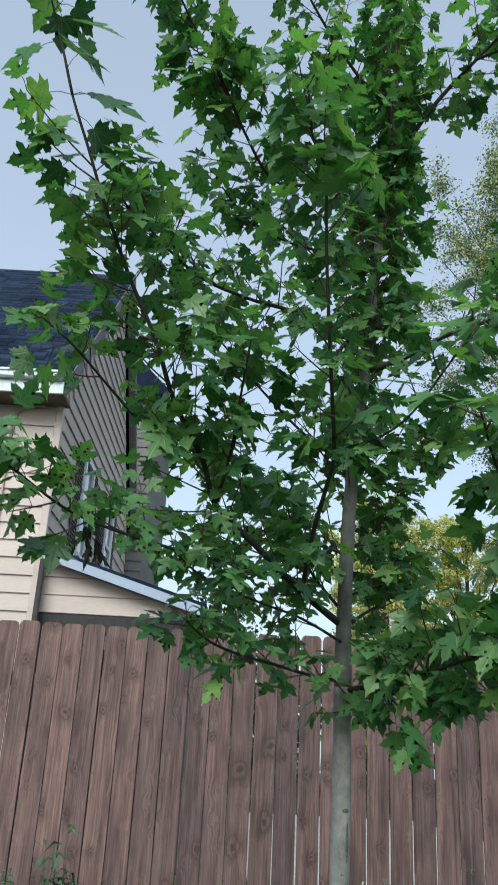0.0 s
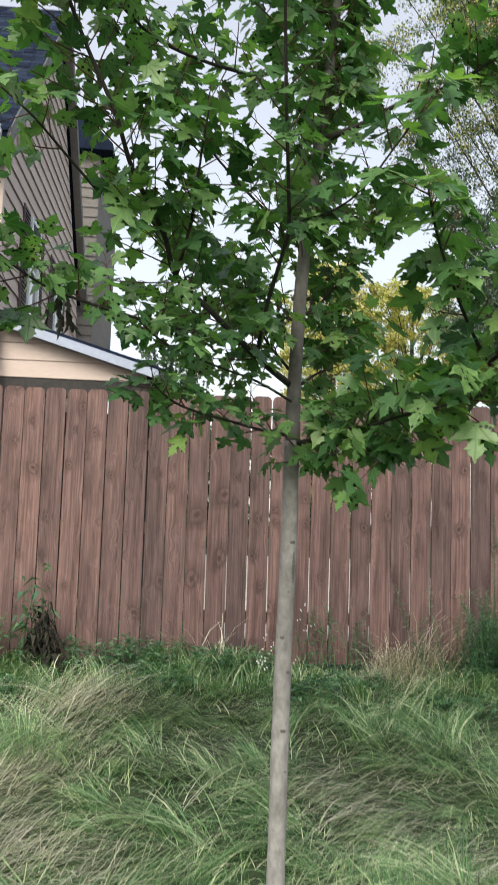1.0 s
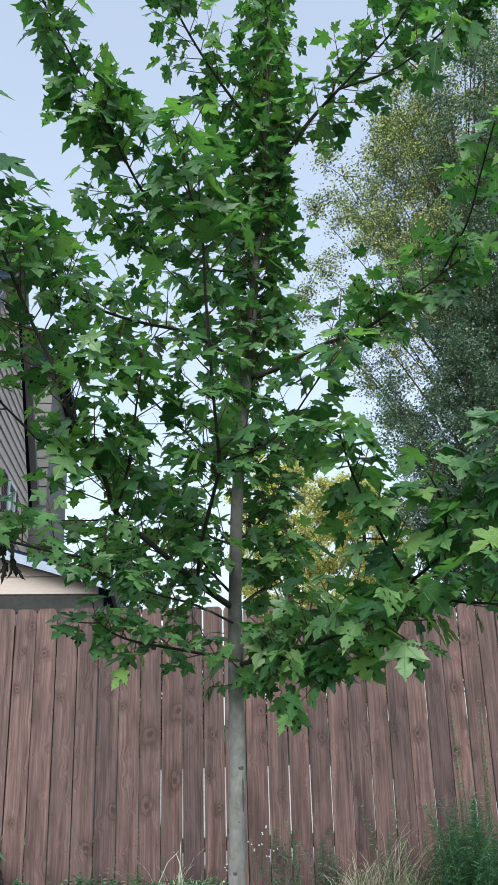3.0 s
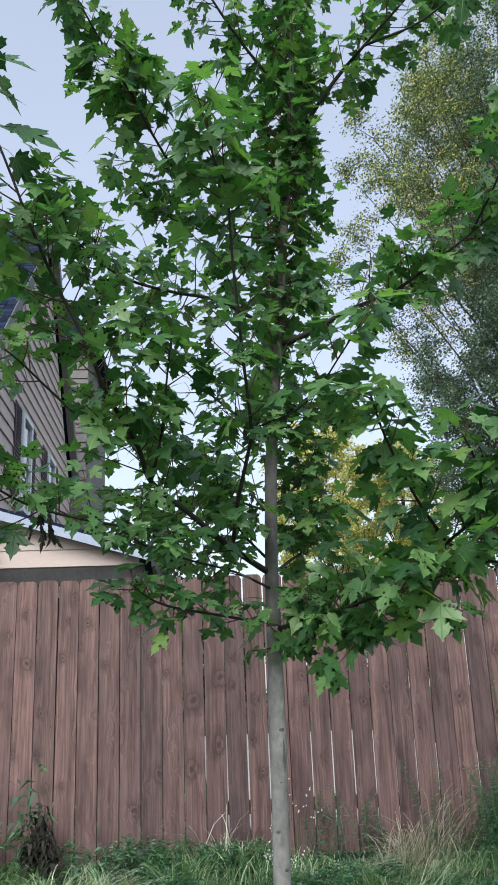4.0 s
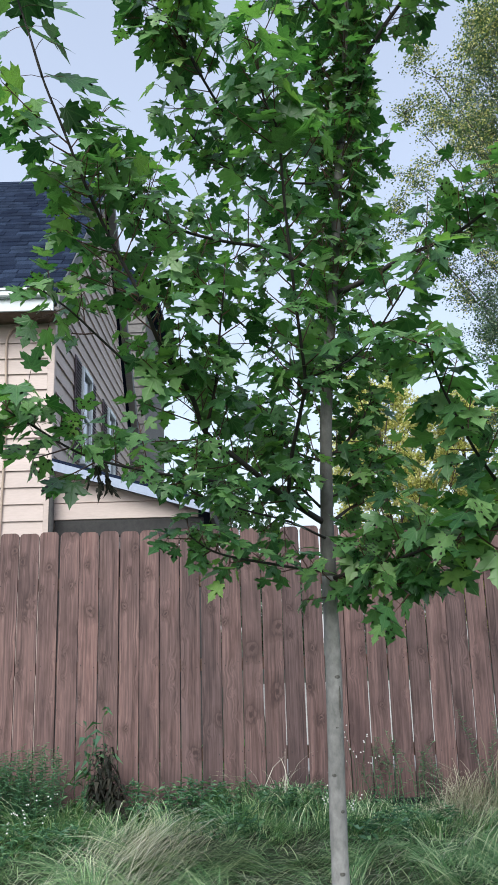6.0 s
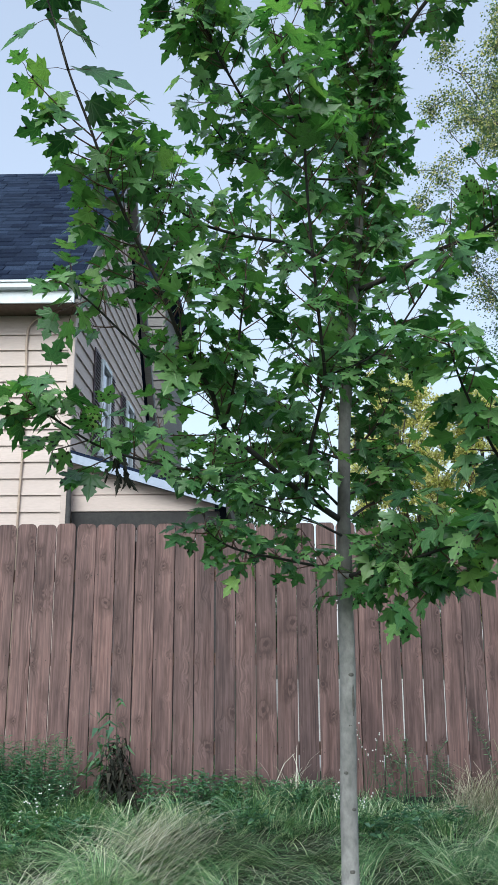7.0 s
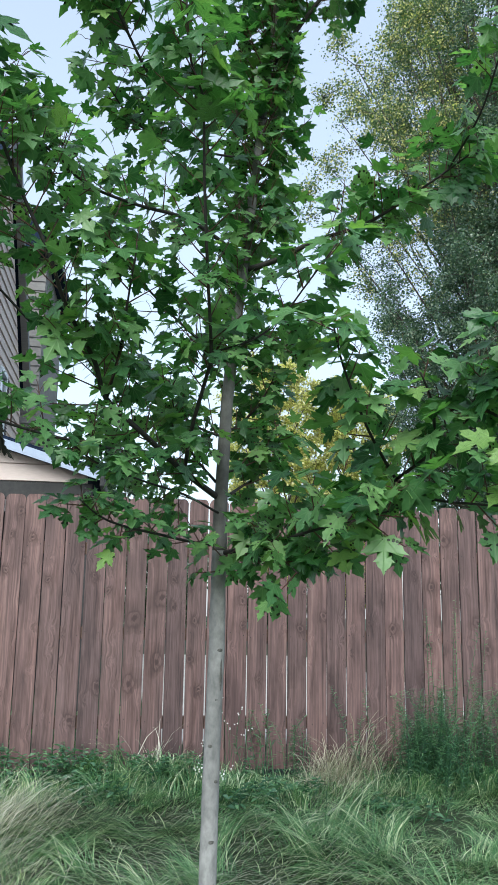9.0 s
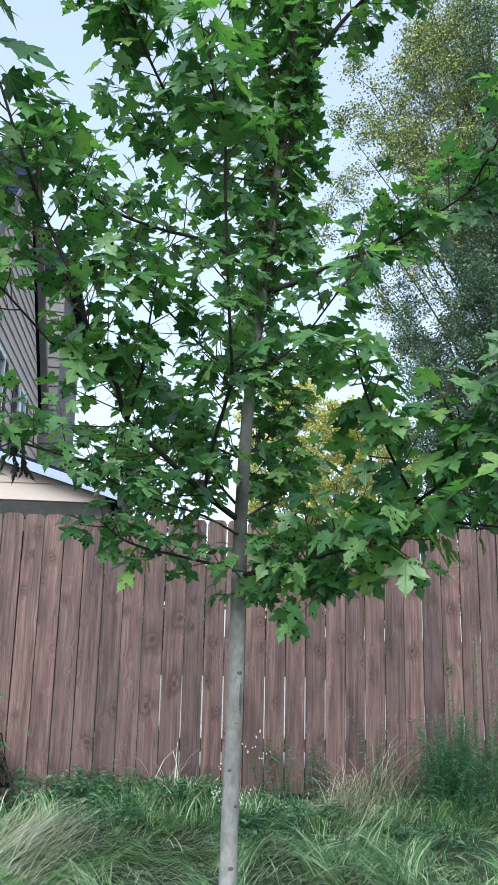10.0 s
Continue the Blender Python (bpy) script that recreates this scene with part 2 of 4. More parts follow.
DEAD_LEAF = leaf_material("withered_leaf", [(0.0, (0.012, 0.014, 0.010)), (0.6, (0.020, 0.021, 0.015)), (1.0, (0.042, 0.037, 0.028))], through=0.1, rough=0.9)
PETAL = surface("white_petal", (0.7, 0.7, 0.68), (0.82, 0.82, 0.8), 30, 0.6, 0.05)
SHINGLE.node_tree.nodes["Principled BSDF"].inputs["Specular IOR Level"].default_value = 0.08
n_, l_ = SHINGLE.node_tree.nodes, SHINGLE.node_tree.links
blend_ = ramp(n_, [(0.0, (0.55, 0.6, 0.7)), (0.5, (1.0, 1.0, 1.0)), (1.0, (1.9, 1.85, 1.7))])
l_.new(n_.new("ShaderNodeNewGeometry").outputs["Random Per Island"], blend_.inputs[0])
base_ = n_["Principled BSDF"].inputs["Base Color"]
l_.new(mix_colour(n_, l_, 1.0, base_.links[0].from_socket, blend_.outputs[0], "MULTIPLY"), base_)
m_, n_, l_, s_ = material("window_glass")
s_.inputs["Base Color"].default_value = (0.05, 0.06, 0.08, 1)
s_.inputs["Roughness"].default_value, s_.inputs["Specular IOR Level"].default_value = 0.04, 1.0
l_.new(noise_node(n_, l_, mapped(n_, l_, (1, 1, 1)), 1.5), s_.inputs["Coat Weight"])
GLASS = m_


# ---- mesh helpers ----
def thing(name, label, category, group="", kind="", at=(0, 0, 0)):
    e = new(name)
    e.location = at
    return tagged(e, label, category, group, kind)


def link_mesh(name, me, parent=None, label=""):
    ob = new(name, me)
    if parent is not None:
        ob.parent = parent
        ob.matrix_parent_inverse = Matrix.Translation(-parent.location) if parent.parent is None else Matrix()
    return tagged(ob, label)


def part(name, bm, mat, parent=None, label="", smooth=False):
    me = bpy.data.meshes.new(name)
    bmesh.ops.recalc_face_normals(bm, faces=bm.faces)
    bm.to_mesh(me)
    bm.free()
    me.materials.append(mat)
    if smooth:
        me.polygons.foreach_set("use_smooth", [True] * len(me.polygons))
    return link_mesh(name, me, parent, label)


def raw(name, verts, faces, mat, smooth=False):
    me = bpy.data.meshes.new(name)
    me.from_pydata(verts, [], faces)
    me.materials.append(mat)
    if smooth:
        me.polygons.foreach_set("use_smooth", [True] * len(me.polygons))
    return me


def box(bm, lo, hi, bevel=0.0):
    c = [(a + b) / 2 for a, b in zip(lo, hi)]
    r = bmesh.ops.create_cube(bm, size=1, matrix=Matrix.Translation(c) @ Matrix.Diagonal((*[b - a for a, b in zip(lo, hi)], 1)))
    if bevel:
        es = list({e for v in r["verts"] for e in v.link_edges})
        bmesh.ops.bevel(bm, geom=es, offset=bevel, segments=1, affect="EDGES")
    return bm


def prism(bm, outline, axis, a, b):
    """An outline of (u, v) drawn out along an axis from a to b."""
    def at(u, v, w):
        return {"x": (w, u, v), "y": (u, w, v), "z": (u, v, w)}[axis]
    lo = [bm.verts.new(at(u, v, a)) for u, v in outline]
    hi = [bm.verts.new(at(u, v, b)) for u, v in outline]
    bm.faces.new(lo)
    bm.faces.new(hi[::-1])
    for i in range(len(lo)):
        j = (i + 1) % len(lo)
        bm.faces.new((lo[i], lo[j], hi[j], hi[i]))
    return bm


def curve_through(points, steps):
    """A smooth line through control points (Catmull-Rom)."""
    p = [Vector(q) for q in points]
    p = [2 * p[0] - p[1]] + p + [2 * p[-1] - p[-2]]
    out = []
    for i in range(1, len(p) - 2):
        for k in range(steps):
            t = k / steps
            a, b, c, d = p[i - 1], p[i], p[i + 1], p[i + 2]
            out.append(0.5 * (2 * b + (c - a) * t + (2 * a - 5 * b + 4 * c - d) * t * t + (3 * b - a - 3 * c + d) * t ** 3))
    out.append(p[-2])
    return out


def tube(verts, faces, line, r0, r1, sides=8, wobble=0.0, power=1.0):
    """Adds a tapered tube along a line to lists of vertices and faces."""
    start = len(verts)
    count = len(line)
    for i, q in enumerate(line):
        way = (line[min(i + 1, count - 1)] - line[max(i - 1, 0)]).normalized()
        side = way.cross(Vector((0.31, 0.9, 0.17))).normalized()
        up = side.cross(way)
        r = r0 + (r1 - r0) * (i / max(1, count - 1)) ** power
        for k in range(sides):
            a = 2 * math.pi * k / sides
            rr = r * (1 + wobble * noise.noise(Vector((q.x * 9 + k * 1.7, q.y * 9, q.z * 7))))
            verts.append(q + side * (math.cos(a) * rr) + up * (math.sin(a) * rr))
    for i in range(count - 1):
        for k in range(sides):
            a, b = start + i * sides + k, start + i * sides + (k + 1) % sides
            faces.append((a, b, b + sides, a + sides))
    faces.append(tuple(start + k for k in range(sides))[::-1])
    faces.append(tuple(start + (count - 1) * sides + k for k in range(sides)))


# ---- ground ----
def hollows(x, y):
    """Low mounds and hollows in the lawn."""
    return 0.06 * np.sin(2.3 * x + 1.3 * np.sin(1.9 * y)) * np.cos(2.6 * y + 0.7 * x) * np.clip((4.5 - y) / 0.8, 0, 1) * np.clip((7 - abs(x)) / 3, 0, 1) * np.clip((y + 3) / 2, 0, 1)


def ground_z(x, y):
    """The lawn: a bank that falls from the fence towards the viewer, then levels out."""
    t = min(1.0, max(0.0, (4.75 - y) / 2.9))
    return 0.02 - 0.58 * (t * t * (3 - 2 * t) * 0.6 + t * 0.4) + float(hollows(x, y))


bm = bmesh.new()
cells = 110
for i in range(cells + 1):
    for j in range(cells + 1):
        u, v = (i / cells * 2 - 1), (j / cells * 2 - 1)
        x, y = 400 * u * abs(u) ** 2.2, 3 + 400 * v * abs(v) ** 2.2
        bm.verts.new((x, y, ground_z(x, y)))
bm.verts.ensure_lookup_table()
for i in range(cells):
    for j in range(cells):
        a = i * (cells + 1) + j
        bm.faces.new([bm.verts[k] for k in (a, a + cells + 1, a + cells + 2, a + 1)])
tagged(part("ground", bm, SOIL, smooth=True), "uneven lawn soil under long grass", "ground", kind="structure")

# Unseen pale slab, added so the lower fence gaps look bright.
bm = box(bmesh.new(), (0.1, 6.2, -0.1), (4.4, 21.0, 0.05), 0.01)
tagged(part("gap_slab", bm, surface("pale_concrete", (0.42, 0.41, 0.39), (0.58, 0.57, 0.55), 30, 0.9, 0.3)), "pale concrete slab added to brighten the fence gaps", "driveway", kind="structure")

# ---- neighbour's house ----
HX, HY, HB, HTOP = -2.25, 8.0, 14.0, 4.85
RIDGE_Y, RIDGE_Z, EAVE_Y, EAVE_Z = 11.0, 8.47, 7.62, 5.02
house = thing("house", "cream lap-sided two-storey house with dark blue shingle roof", "house", at=(-6, 11, 0))
bm = bmesh.new()
prism(bm, [(HY, -0.2), (HB, -0.2), (HB, HTOP), (RIDGE_Y, RIDGE_Z - 0.35), (HY, HTOP)], "x", -12.0, HX - 0.02)
house_wall = part("wall", bm, SIDING, house)
COURSE = 0.1895


def lap(lo, hi, axis, at, z, proud):
    """One lap of siding, thick at its lower edge."""
    bm = bmesh.new()
    prof = [(proud * 0.55, z - 0.018), (proud, z - 0.018), (proud * 0.2, z + COURSE), (0, z + COURSE), (0, z), (proud * 0.55, z)]
    if axis == "x":
        prism(bm, [(at - d, h) for d, h in prof], "x", lo, hi)
    else:
        prism(bm, [(at + d, h) for d, h in prof], "y", lo, hi)
    return bm


for k in range(25):
    z = 0.007 + k * COURSE
    part("siding_board", lap(-12.0, HX - 0.01, "x", HY, z, 0.028), SIDING, house_wall)
for k in range(42):
    z = 0.007 + k * COURSE
    a, b = HY + 0.005, HB
    if z + COURSE > HTOP:
        t = (z + COURSE - HTOP) / (RIDGE_Z - 0.35 - HTOP)
        a, b = HY + t * (RIDGE_Y - HY), HB - t * (HB - RIDGE_Y)
    if b - a > 0.1:
        part("siding_board", lap(a, b, "y", HX - 0.02, z, 0.028), SIDING, house_wall)
bm = bmesh.new()
box(bm, (HX - 0.07, HY - 0.028, 0), (HX + 0.012, HY + 0.06, HTOP), 0.006)
part("corner_trim", bm, SIDING, house)
slope = (RIDGE_Z - EAVE_Z) / (RIDGE_Y - EAVE_Y)
RX = HX + 0.10
bm = bmesh.new()
prism(bm, [(EAVE_Y, EAVE_Z), (RIDGE_Y, RIDGE_Z), (2 * RIDGE_Y - EAVE_Y, EAVE_Z), (2 * RIDGE_Y - EAVE_Y, EAVE_Z - 0.16), (RIDGE_Y, RIDGE_Z - 0.18), (EAVE_Y, EAVE_Z - 0.16)], "x", -12.3, RX)
roof = part("roof", bm, SHINGLE, house, "dark blue asphalt shingle roof")
for k in range(33):
    y0 = EAVE_Y - 0.03 + k * 0.1035
    z0 = EAVE_Z + (y0 - EAVE_Y) * slope
    bm = bmesh.new()
    x = -6.2
    while x < RX + 0.01:
        w = random.uniform(0.14, 0.34)
        x1 = min(x + w - 0.006, RX + 0.015)
        th = random.choice((0.012, 0.018, 0.026))
        dy = 0.125
        prism(bm, [(y0, z0 + 0.004), (y0, z0 + 0.006 + th), (y0 + dy, z0 + dy * slope + 0.008), (y0 + dy, z0 + dy * slope + 0.002)], "x", x, x1)
        x += w
    part("shingle_course", bm, SHINGLE, roof)
bm = bmesh.new()
box(bm, (-12.3, EAVE_Y - 0.10, EAVE_Z - 0.10), (RX - 0.05, EAVE_Y + 0.0, EAVE_Z - 0.015), 0.015)
box(bm, (-12.3, EAVE_Y - 0.115, EAVE_Z - 0.03), (RX - 0.05, EAVE_Y - 0.095, EAVE_Z + 0.0), 0.004)
part("gutter", bm, WHITE_METAL, house, "white metal gutter")
bm = bmesh.new()
box(bm, (-12.3, EAVE_Y - 0.03, EAVE_Z - 0.25), (RX - 0.03, EAVE_Y - 0.003, EAVE_Z - 0.104), 0.004)
part("fascia", bm, WHITE_METAL, house, "white fascia board")
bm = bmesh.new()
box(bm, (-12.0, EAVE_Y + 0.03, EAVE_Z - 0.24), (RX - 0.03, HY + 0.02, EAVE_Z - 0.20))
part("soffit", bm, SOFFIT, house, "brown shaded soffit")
# Rake board whose grey already includes the shade on this side.
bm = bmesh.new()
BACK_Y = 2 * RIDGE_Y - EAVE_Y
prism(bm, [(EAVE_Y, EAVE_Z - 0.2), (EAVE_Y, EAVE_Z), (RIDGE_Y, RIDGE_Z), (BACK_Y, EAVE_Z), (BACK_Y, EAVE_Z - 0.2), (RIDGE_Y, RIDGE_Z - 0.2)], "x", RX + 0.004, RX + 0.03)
part("rake_board", bm, SHADED_TRIM, house, "rake board, its shade put into the grey")
bm = bmesh.new()
prism(bm, [(EAVE_Y, EAVE_Z - 0.21), (RIDGE_Y, RIDGE_Z - 0.21), (BACK_Y, EAVE_Z - 0.21), (BACK_Y, EAVE_Z - 0.23), (RIDGE_Y, RIDGE_Z - 0.23), (EAVE_Y, EAVE_Z - 0.23)], "x", HX + 0.012, RX + 0.03)
part("rake_soffit", bm, WING_SIDING, house, "grey rake soffit")
bm = bmesh.new()
box(bm, (-4.5, HB + 0.5, -0.2), (-2.02, HB + 4.0, 7.9))
wing = part("rear_wing", bm, WING_SIDING, house, "grey-brown rear wing wall")
for k in range(41):
    part("siding_board", lap(-3.2, -2.022, "x", HB + 0.5, 0.0 + k * COURSE, 0.03), WING_SIDING, wing)
bm = bmesh.new()
prism(bm, [(-1.78, 7.85), (-1.78, 7.98), (-3.2, 9.4), (-4.5, 9.4), (-4.5, 7.85)], "y", HB + 0.25, HB + 4.2)
part("wing_roof", bm, SHINGLE, house, "dark shingle roof of the rear wing")
# conduit on the front wall
vs, fs = [], []
tube(vs, fs, curve_through([(-2.78, HY - 0.04, 0.2), (-2.78, HY - 0.04, 2.4), (-2.77, HY - 0.04, 3.2), (-2.785, HY - 0.04, 4.0), (-2.80, HY - 0.04, 4.5), (-2.75, HY - 0.045, 4.68), (-2.62, HY - 0.05, 4.75), (-2.45, HY - 0.05, 4.76)], 6), 0.014, 0.014, 8)
link_mesh("conduit", raw("conduit", vs, fs, PIPE, True), house, "tan painted conduit pipe")


def side_window(y0, y1, z0, z1, shutter):
    x = HX
    bm = bmesh.new()
    for lo, hi in (((x, y0, z0), (x + 0.05, y0 + 0.07, z1)), ((x, y1 - 0.07, z0), (x + 0.05, y1, z1)), ((x, y0 + 0.07, z1 - 0.07), (x + 0.06, y1 - 0.07, z1)),
                   ((x + 0.003, y0 + 0.07, (z0 + z1) / 2 - 0.025), (x + 0.04, y1 - 0.07, (z0 + z1) / 2 + 0.025))):
        box(bm, lo, hi, 0.004)
    w = part("window", bm, WHITE_METAL, house, "white double-hung window with plum shutters")
    part("sill", box(bmesh.new(), (x, y0 - 0.03, z0 - 0.05), (x + 0.09, y1 + 0.03, z0), 0.004), WHITE_METAL, w)
    part("pane", box(bmesh.new(), (x + 0.005, y0 + 0.05, z0), (x + 0.015, y1 - 0.05, z1 - 0.05)), GLASS, w, "sky-reflecting pane")
    for a, b in ((y0 - shutter - 0.02, y0 - 0.02), (y1 + 0.02, y1 + shutter + 0.02)):
        bm = box(bmesh.new(), (x + 0.002, a, z0 - 0.03), (x + 0.022, b, z1 + 0.03), 0.003)
        sh = part("shutter", bm, SHUTTER, w, "plum louvred shutter")
        bm = bmesh.new()
        k = z0 + 0.02
        while k < z1 - 0.03:
            prism(bm, [(x + 0.022, k), (x + 0.036, k), (x + 0.022, k + 0.03)], "y", a + 0.04, b - 0.04)
            k += 0.05
        part("louvre", bm, SHUTTER, w)


side_window(9.45, 10.1, 3.45, 4.75, 0.36)
side_window(11.45, 12.1, 3.45, 4.75, 0.36)
# side porch with a lean-to roof
porch = thing("porch", "side porch with cream siding and sloping white-edged roof", "porch", at=(-1.3, 9, 0))
PY = 8.12
bm = bmesh.new()
prism(bm, [(HX + 0.004, 2.47), (-0.62, 2.47), (-0.62, 2.55), (HX + 0.004, 3.03)], "y", PY, PY + 0.1)
gable = part("gable_wall", bm, SIDING, porch)
for k in range(4):
    z0, z1 = 2.475 + k * COURSE, 2.475 + (k + 1) * COURSE - 0.012
    ends = [min(-0.63, -0.63 - (z - 2.545) / 0.3) for z in (z0, z1)]
    ends = [max(e, HX + 0.03) for e in ends]
    if ends[0] > HX + 0.1:
        bm = bmesh.new()
        prism(bm, [(HX + 0.02, z0), (ends[0], z0), (ends[1], z1), (HX + 0.02, z1)], "y", PY - 0.022, PY)
        part("siding_board", bm, SIDING, gable)
bm = bmesh.new()
prism(bm, [(HX + 0.02, 3.10), (-0.46, 2.57), (-0.46, 2.62), (HX + 0.02, 3.15)], "y", PY - 0.17, 11.5)
part("porch_roof", bm, SHINGLE, porch, "dark shingle lean-to roof")
bm = bmesh.new()
prism(bm, [(HX + 0.02, 3.01), (-0.48, 2.485), (-0.48, 2.585), (HX + 0.02, 3.11)], "y", PY - 0.20, PY - 0.172)
part("rake_board", bm, BLUE_TRIM, porch, "pale blue rake board")
bm = bmesh.new()
box(bm, (-0.476, PY - 0.19, 2.42), (-0.43, 11.5, 2.56), 0.006)
part("eave_board", bm, DARK_TIMBER, porch, "dark eave edge")
bm = bmesh.new()
box(bm, (HX + 0.03, PY - 0.01, 2.28), (-0.56, PY + 0.12, 2.468), 0.005)
part("beam", bm, DARK_TIMBER, porch, "dark porch beam")
for x in (-0.68, HX + 0.05):
    part("post", box(bmesh.new(), (x, PY, 0), (x + 0.1, PY + 0.1, 2.28), 0.006), DARK_TIMBER, porch)
part("back_wall", box(bmesh.new(), (HX + 0.03, 11.3, 0), (-0.56, 11.4, 2.5)), DARK_TIMBER, porch)
downpipe = thing("downpipe", "dark drain pipe beside the house corner", "pipe", at=(HX, HY, 0))
vs, fs = [], []
tube(vs, fs, [Vector((HX + 0.03, HY - 0.06, 0.02)), Vector((HX + 0.03, HY - 0.06, 1.5)), Vector((HX + 0.03, HY - 0.06, 3.0))], 0.03, 0.03, 8)
link_mesh("pipe", raw("pipe", vs, fs, DARK_TIMBER, True), downpipe)

# ---- fence ----
FY, PITCH, GATE = 4.85, 0.1425, 1.022
fence = thing("fence", "weathered red-brown dog-eared cedar board fence", "fence", at=(0, FY, 0))
for z in (0.36, 0.945, 1.52):
    bm = box(bmesh.new(), (-7.0, FY + 0.002, z - 0.042), (8.0, FY + 0.04, z + 0.042), 0.004)
    part("rail", bm, RAIL_WOOD, fence)
for i in range(7):
    x = -6.3 + i * 2.3
    part("post", box(bmesh.new(), (x, FY + 0.042, -0.1), (x + 0.09, FY + 0.13, 1.75), 0.005), RAIL_WOOD, fence)


def picket_mesh(width, ear, low):
    bm = bmesh.new()
    h, w = 1.84, width / 2
    out = [(-w, low), (w, low), (w, h - ear), (w - ear * 0.35, h - ear * 0.3), (w - ear * 0.9, h), (-w + ear * 0.9, h), (-w + ear * 0.35, h - ear * 0.3), (-w, h - ear)]
    prism(bm, out, "y", -0.016, 0.0)
    me = bpy.data.meshes.new("picket")
    bmesh.ops.recalc_face_normals(bm, faces=bm.faces)
    bm.to_mesh(me)
    bm.free()
    me.materials.append(CEDAR)
    return me


PICKETS = [picket_mesh(0.1372 - 0.0011 * k, 0.026 + 0.002 * (k % 3), 0.004 * k) for k in range(5)]
rng = random.Random(5)
for k in range(-50, 42):
    ob = new("picket", rng.choice(PICKETS))
    ob.parent = fence
    ob.location = (GATE + PITCH * (k + 0.5), -rng.uniform(0, 0.004), 0.045 + rng.uniform(-0.006, 0.006))
    ob.rotation_euler = (0, radians(rng.gauss(0, 0.10)), radians(rng.gauss(0, 0.5)))


# ---- the maple ----
maple = thing("maple_tree", "young maple with slim grey trunk and dense green lobed leaves", "tree", at=(0.235, 2.10, -0.6))
TRUNK = [(0.235, 2.10, -0.62), (0.238, 2.10, -0.1), (0.24, 2.10, 0.4), (0.25, 2.10, 0.95), (0.25, 2.085, 1.32), (0.252, 2.08, 1.53), (0.27, 2.06, 1.97), (0.32, 2.04, 2.48), (0.36, 2.02, 2.90), (0.39, 2.01, 3.20), (0.42, 1.98, 3.53), (0.45, 1.97, 4.02), (0.46, 1.96, 4.5)]
vs, fs = [], []
tube(vs, fs, curve_through(TRUNK[:5], 12), 0.0325, 0.0285, 18, 0.09, 1.3)
trunk = link_mesh("trunk", raw("trunk", vs, fs, BARK, True), maple, "smooth grey trunk with branch scars")
vs, fs = [], []
tube(vs, fs, curve_through(TRUNK[4:], 12), 0.0283, 0.007, 16, 0.10, 1.0)
link_mesh("leader", raw("leader", vs, fs, SHADED_LEADER_BARK, True), maple, "leader with young bark, darkened for crown shade")
# swollen scars where low branches were shed
for z, a, r in ((0.955, 5.2, 0.012), (0.62, 4.3, 0.009), (0.5, 5.2, 0.010), (0.30, 4.9, 0.011), (0.06, 4.4, 0.009), (1.215, 4.0, 0.014), (1.23, 5.6, 0.013), (0.78, 5.0, 0.007), (0.16, 5.3, 0.009)):
    c = Vector((0.236 + 0.012 * max(0, z), 2.10, z)) + Vector((math.cos(a), math.sin(a), 0)) * 0.0275
    bm = bmesh.new()
    bmesh.ops.create_icosphere(bm, subdivisions=2, radius=r, matrix=Matrix.Translation(c) @ Matrix.Rotation(a, 4, "Z") @ Matrix.Diagonal((0.45, 1.0, 0.75, 1)))
    part("branch_scar", bm, SCAR, trunk, smooth=True)
# a long closed crack below one of them
bm = bmesh.new()
bmesh.ops.create_icosphere(bm, subdivisions=2, radius=0.007, matrix=Matrix.Translation((0.265, 2.078, 0.87)) @ Matrix.Diagonal((0.8, 0.8, 9.0, 1)))
part("bark_crack", bm, SCAR, trunk, "dark healed bark crack", smooth=True)

# leaf outline: base at the stalk, five toothed lobes, unit length along y
LEAF_RIM = [(0.0, 0.0), (0.10, -0.06), (0.27, -0.09), (0.26, 0.0), (0.37, 0.03), (0.47, 0.08), (0.37, 0.14), (0.35, 0.20), (0.48, 0.25), (0.52, 0.34), (0.66, 0.47), (0.51, 0.45), (0.47, 0.54), (0.38, 0.49), (0.29, 0.48), (0.20, 0.44), (0.20, 0.58), (0.30, 0.67), (0.20, 0.71), (0.16, 0.81), (0.08, 0.88), (0.0, 1.06)]


def leaf_shape(seed):
    """Vertices and faces of one leaf, cupped along its ribs, with drooping lobes."""
    r = random.Random(seed)
    half = [(x * r.uniform(0.92, 1.1), y * r.uniform(0.96, 1.04)) for x, y in LEAF_RIM]
    right = half
    left = [(-x * r.uniform(0.93, 1.07), y) for x, y in half[1:-1]][::-1]
    rim = right + left
    fold, droop, curl = r.uniform(0.05, 0.28), r.uniform(0.1, 0.4), r.uniform(-0.12, 0.12)

    def lift(x, y):
        return fold * abs(x) - droop * (y * y) * 0.5 - 0.35 * droop * x * x + curl * x * y
    mids = [(0, 0.12), (0, 0.38), (0, 0.66)]
    v = [(x, y, lift(x, y)) for x, y in rim] + [(x, y, lift(x, y)) for x, y in mids]
    n = len(rim)
    m0, m1, m2 = n, n + 1, n + 2
    f = []

    def hub(y):
        return m0 if y < 0.2 else (m1 if y < 0.56 else m2)
    for i in range(n):
        j = (i + 1) % n
        h1, h2 = hub(rim[i][1]), hub(rim[j][1])
        f.append((i, j, h1))
        if h1 != h2:
            f.append((j, h2, h1))
    return np.array(v), f


LEAF_FORMS = [leaf_shape(s) for s in range(10)]
rng = random.Random(11)
leaf_list, twig_v, twig_f = [], [], []
LEAF_SCALE, TWIG_GAP = 1.12, 1.0


